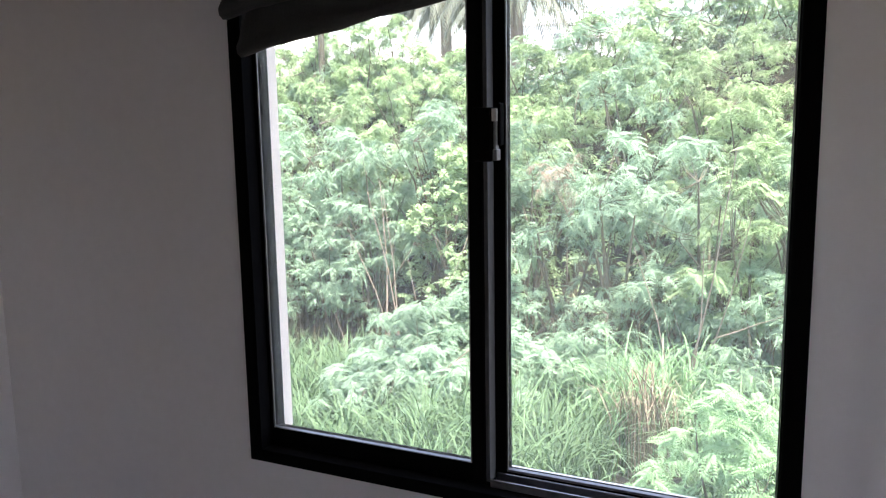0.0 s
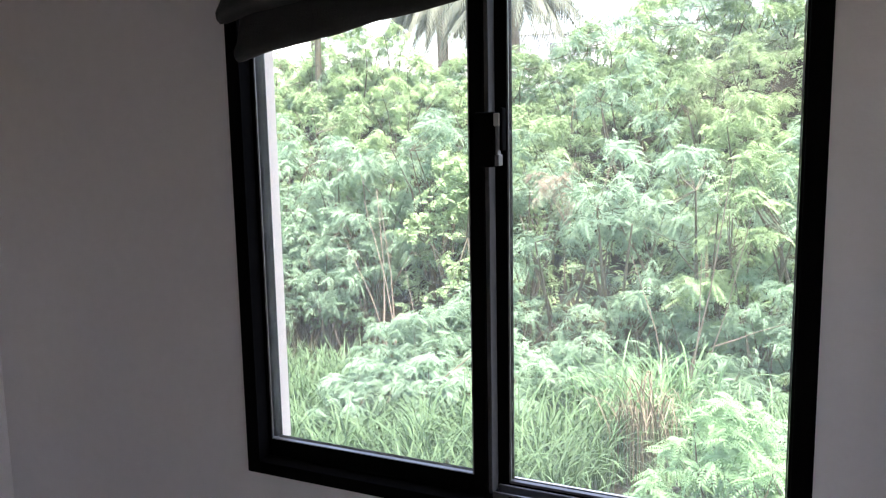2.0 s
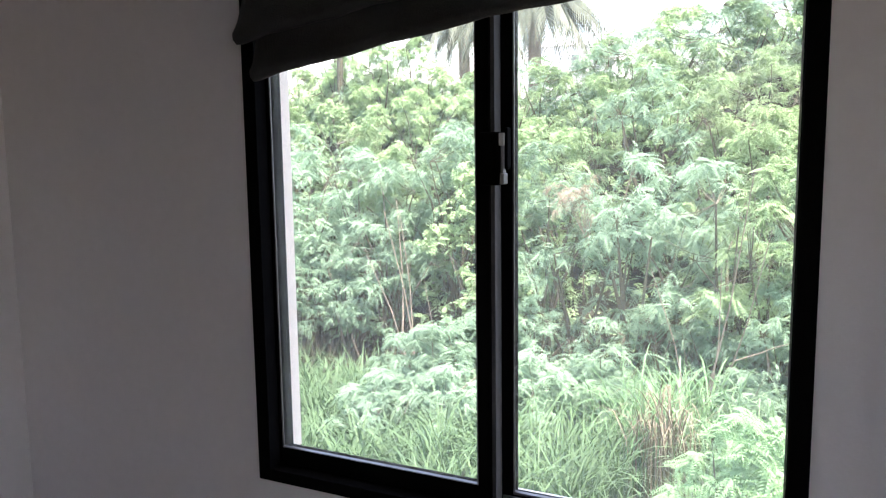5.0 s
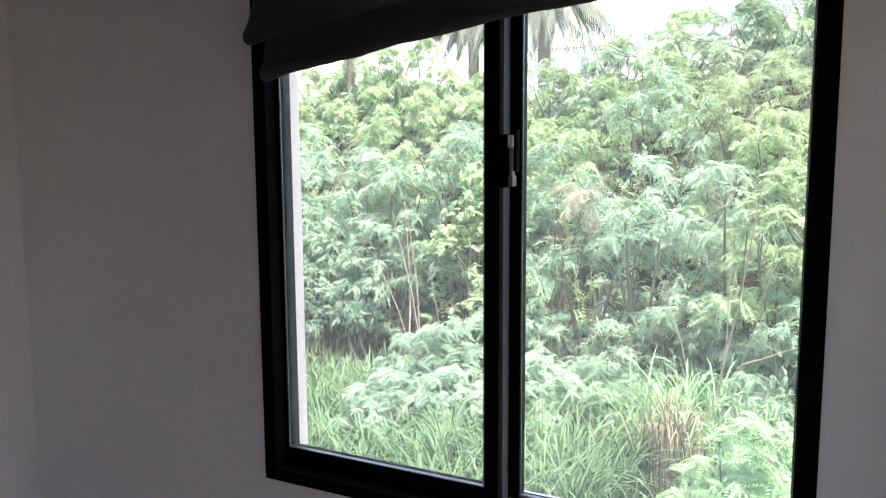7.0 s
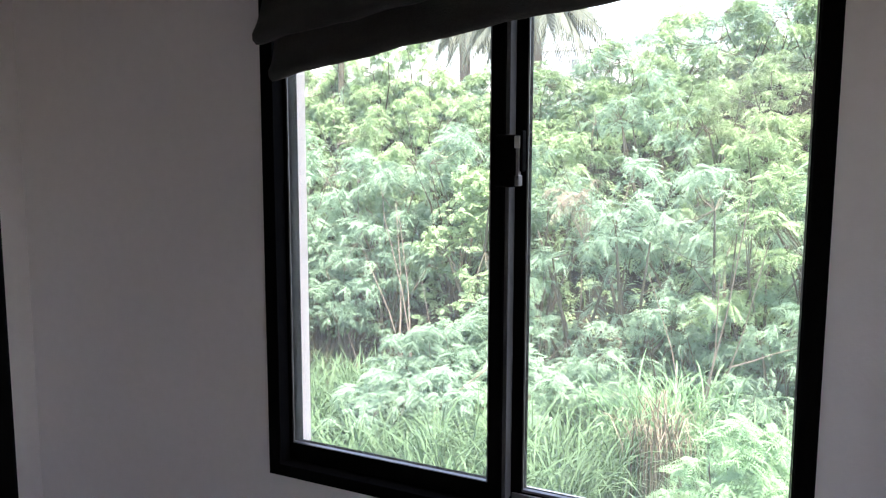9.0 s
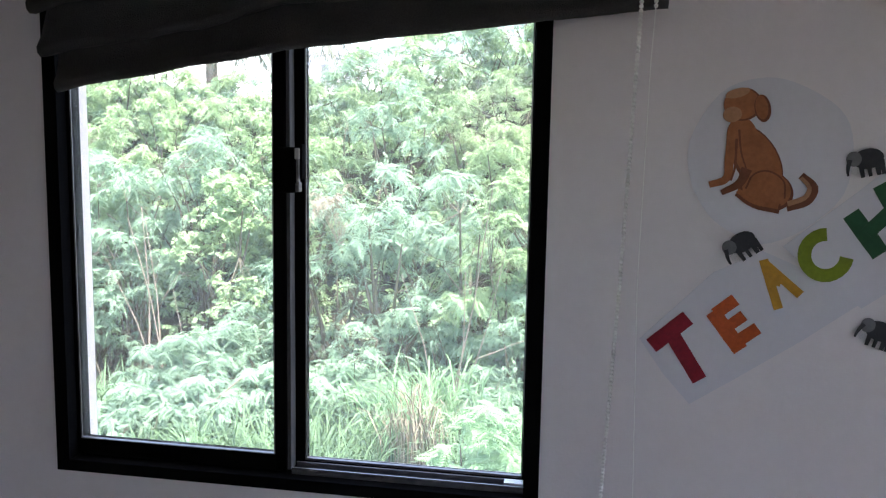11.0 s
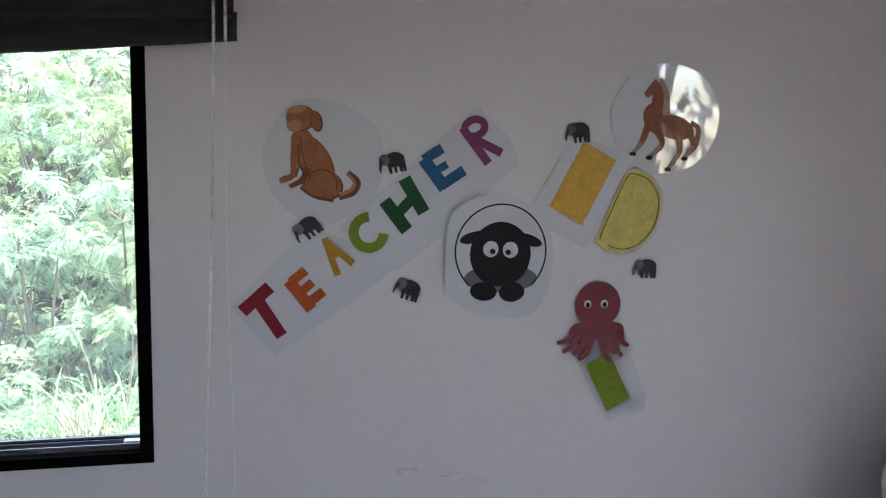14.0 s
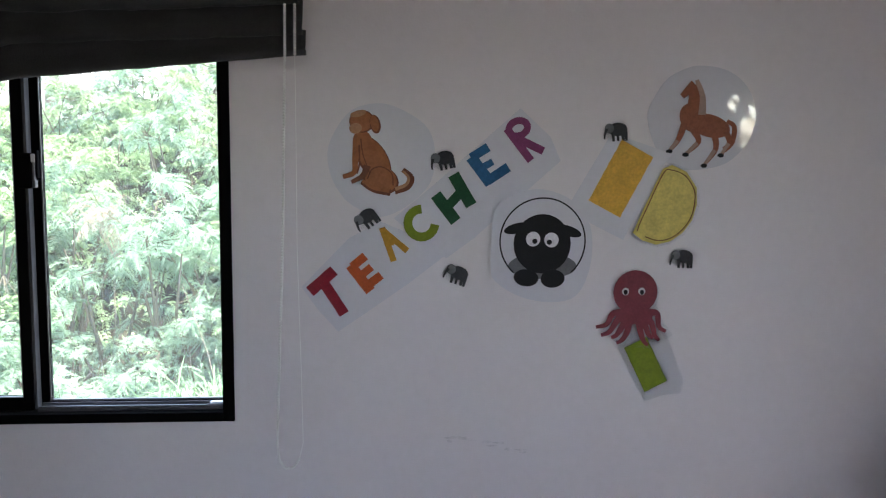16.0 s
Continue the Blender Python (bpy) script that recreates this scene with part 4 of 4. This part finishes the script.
def meadow(n):
    tufts = np.stack([rs.uniform(-10.5, 3.0, 800), rs.uniform(4.2, 12.4, 800)], 1)
    tufts[:, 1] -= np.where((tufts[:, 0] < -4.6) & (tufts[:, 1] > 11.2), 2.5, 0)
    tufts[:, 0] += np.where((abs(tufts[:, 0] + 1.15) < 0.4) & (tufts[:, 1] > 7.4) & (tufts[:, 1] < 10.1), 1.3, 0)
    p = tufts[rs.randint(0, 800, n)] + rs.normal(0, 0.085, (n, 2))
    return np.stack([p[:, 0], p[:, 1], [float(ground_z(x, y)) for x, y in p]], 1)


v, f = blades(30000, meadow, 0.45, 1.35, 0.021, 0.95)
tagged(raw("tall_grass", v, f, GRASS), "tall arching green grass below the bank", "grass", kind="stuff")


def straw_spot(n):
    p = np.stack([rs.normal(-1.28, 0.17, n), rs.normal(9.5, 0.16, n)], 1)
    return np.stack([p[:, 0], p[:, 1], [float(ground_z(x, y)) + 0.05 for x, y in p]], 1)


def rank_spot(n):
    p = np.stack([rs.normal(-1.4, 0.45, n), rs.normal(10.4, 0.3, n)], 1)
    return np.stack([p[:, 0], p[:, 1], [float(ground_z(x, y)) for x, y in p]], 1)


v, f = blades(420, rank_spot, 1.3, 2.35, 0.024, 0.7, (0.3, 0.75))
tagged(raw("rank_grass", v, f, LEAF_C), "clump of long arching green grass", "grass", kind="stuff")
v, f = blades(170, straw_spot, 1.5, 2.3, 0.015, 0.42, (0.35, 0.95))
tagged(raw("dry_grass_clump", v, f, STRAW), "clump of dry straw-coloured grass", "grass", kind="stuff")


def litter(n):
    p = np.stack([rs.uniform(-9.5, -4.5, n), rs.uniform(11.6, 13.4, n)], 1)
    return np.stack([p[:, 0], p[:, 1], [float(ground_z(x, y)) for x, y in p]], 1)


v, f = blades(1100, litter, 0.3, 1.3, 0.013, 0.7)
tagged(raw("dry_stalks", v, f, STALK), "dry brown stalks at the foot of the bank", "grass", kind="stuff")

# bare sticks standing out of the scrub
for a, b, r in (((-1.1, 11.0, -2.6), (-0.35, 10.2, 1.1), 0.018), ((-0.9, 11.2, -2.4), (-0.15, 10.6, 0.3), 0.014), ((-5.2, 9.3, -2.9), (-3.8, 9.6, -1.7), 0.02), ((-6.9, 12.3, -2.6), (-7.3, 12.9, 0.4), 0.022),
                ((-6.6, 12.2, -2.6), (-7.0, 12.5, 0.2), 0.016), ((-7.6, 11.9, -3.1), (-7.8, 11.9, -2.1), 0.016),
                ((-6.25, 11.7, -2.6), (-6.8, 11.6, 0.3), 0.017), ((-6.35, 11.6, -2.6), (-7.2, 11.6, -0.5), 0.013), ((-5.9, 11.7, -2.6), (-6.0, 11.6, -0.9), 0.012),
                ((-1.25, 10.9, -2.6), (-1.75, 10.6, -0.3), 0.013), ((-1.0, 10.9, -2.5), (-0.75, 10.4, -0.2), 0.016), ((-0.6, 10.9, -1.6), (0.35, 10.5, -1.1), 0.012)):
    a, b = Vector(a), Vector(b)
    mid = a.lerp(b, 0.5) + Vector((0.08, 0, 0.05))
    tagged(part("bare_stick", tube([a, a.lerp(mid, 0.5) + Vector((0.02, 0, 0)), mid, b], r, 6, 0.35), BARK), "bare pale stick rising from the scrub", "branch", "bare sticks")


# palms, trunk, pole and house in the distance
def palm(x, y, z0, z1, n, length):
    root = tagged(empty("palm_tree"), "grey-green palm with drooping fronds beyond the bank", "tree", "palms")
    root.location = (x, y, z0)
    part("trunk", tube([(0, 0, 0), (0.1, 0, (z1 - z0) * 0.5), (0, 0, z1 - z0)], 0.36, 10, 0.75), BARK, root)
    for k in range(n):
        a = 2 * math.pi * (k + rs.uniform(-0.3, 0.3)) / n
        up, drop = rs.uniform(-0.3, 0.9), rs.uniform(0.5, 1.25)
        v, f = [], []
        spine = []
        for i in range(13):
            t = i / 12
            spine.append(np.array((length * t * math.cos(0.2), 0, length * (up * t - (drop + up) * t * t))))
        for i in range(1, 13):
            for q in range(3):
                p = spine[i - 1] + (spine[i] - spine[i - 1]) * q / 3
                for s_ in (-1, 1):
                    j = len(v)
                    l = 1.15 * math.sin(math.pi * (0.12 + 0.8 * i / 12)) + 0.15
                    v.extend([p, p + np.array((0.26 * l, s_ * 0.34 * l, -0.27 * l)), p + np.array((0.35 * l, s_ * 0.5 * l, -0.9 * l)), p + np.array((0.34 * l, s_ * 0.29 * l, -0.31 * l))])
                    f.append((j, j + 1, j + 2, j + 3))
        ob = raw("frond", v, f, PALM, root)
        ob.matrix_basis = pose(0, 0, z1 - z0, 0, 0, math.degrees(a))
    return root


for x, y, z1 in ((-13.3, 36.0, 8.6), (-18.4, 39.0, 8.7)):
    palm(x, y, 0.5, z1, 26, 3.6)
tagged(part("tree_trunk", tube([(-12.5, 19.5, -0.5), (-12.9, 19.5, 2.0), (-13.3, 19.6, 6.5)], 0.2, 10, 0.8), TWIG), "thick bare trunk among the shrubs", "tree")
tagged(part("tree_trunk", tube([(-12.2, 18.2, -1.5), (-12.1, 18.2, 6.5)], 0.1, 8, 0.8), TWIG), "thin bare trunk among the shrubs", "tree")
house = tagged(empty("house", -34, 111, 0), "pale distant house with dark windows", "house")
under(part("wall", box(-43, -30, 111, 118, 0, 14.5), CONCRETE, house))
under(part("roof", box(-43.4, -29.6, 110.6, 118.4, 14.5, 14.9), CONCRETE, house))
for x in (-36.4, -33.2):
    w = under(part("window", box(x, x + 1.1, 110.93, 111.0, 11.7, 13.2), DARKPANE, house))
    part("sill", box(x - 0.1, x + 1.2, 110.85, 110.99, 11.5, 11.68), CONCRETE, w)
POLE = tagged(empty("utility_pole", -14.3, 57, 0), "grey concrete utility pole", "pole")
under(part("post", tube([(-14.3, 57, 0), (-14.3, 57, 12)], 0.16, 8, 0.7), CONCRETE, POLE))
under(part("cross_arm", box(-15.6, -14.0, 56.8, 56.95, 7.9, 8.05), CONCRETE, POLE))


# withered branch among the shrubs
dead = tagged(empty("withered_branch", -2.4, 11.6, 0.4), "withered brown feathery branch among green shrubs", "branch")
bm = bmesh.new()
tips_ = []
for k in range(18):
    q = Vector((-3.2 + rs.normal(0, 0.3), 11.6 + rs.normal(0, 0.15), 0.62 + rs.normal(0, 0.22)))
    tips_.append(q)
    tube([Vector((-3.1, 12.0, -0.2)), q.lerp(Vector((-3.1, 12.0, 0.2)), 0.4), q], 0.005, 3, 0.5, bm)
under(part("twigs", bm, BARK, dead))
pos = np.repeat(np.array([q[:] for q in tips_]), 4, 0)
n = len(pos)
v, f = scatter(FEATHER, pos, rs.uniform(0, 6.28, n), rs.uniform(-1.0, 0.4, n), rs.normal(0, 0.5, n), rs.uniform(0.6, 0.95, n))
under(raw("foliage", v, f, WITHERED, dead))
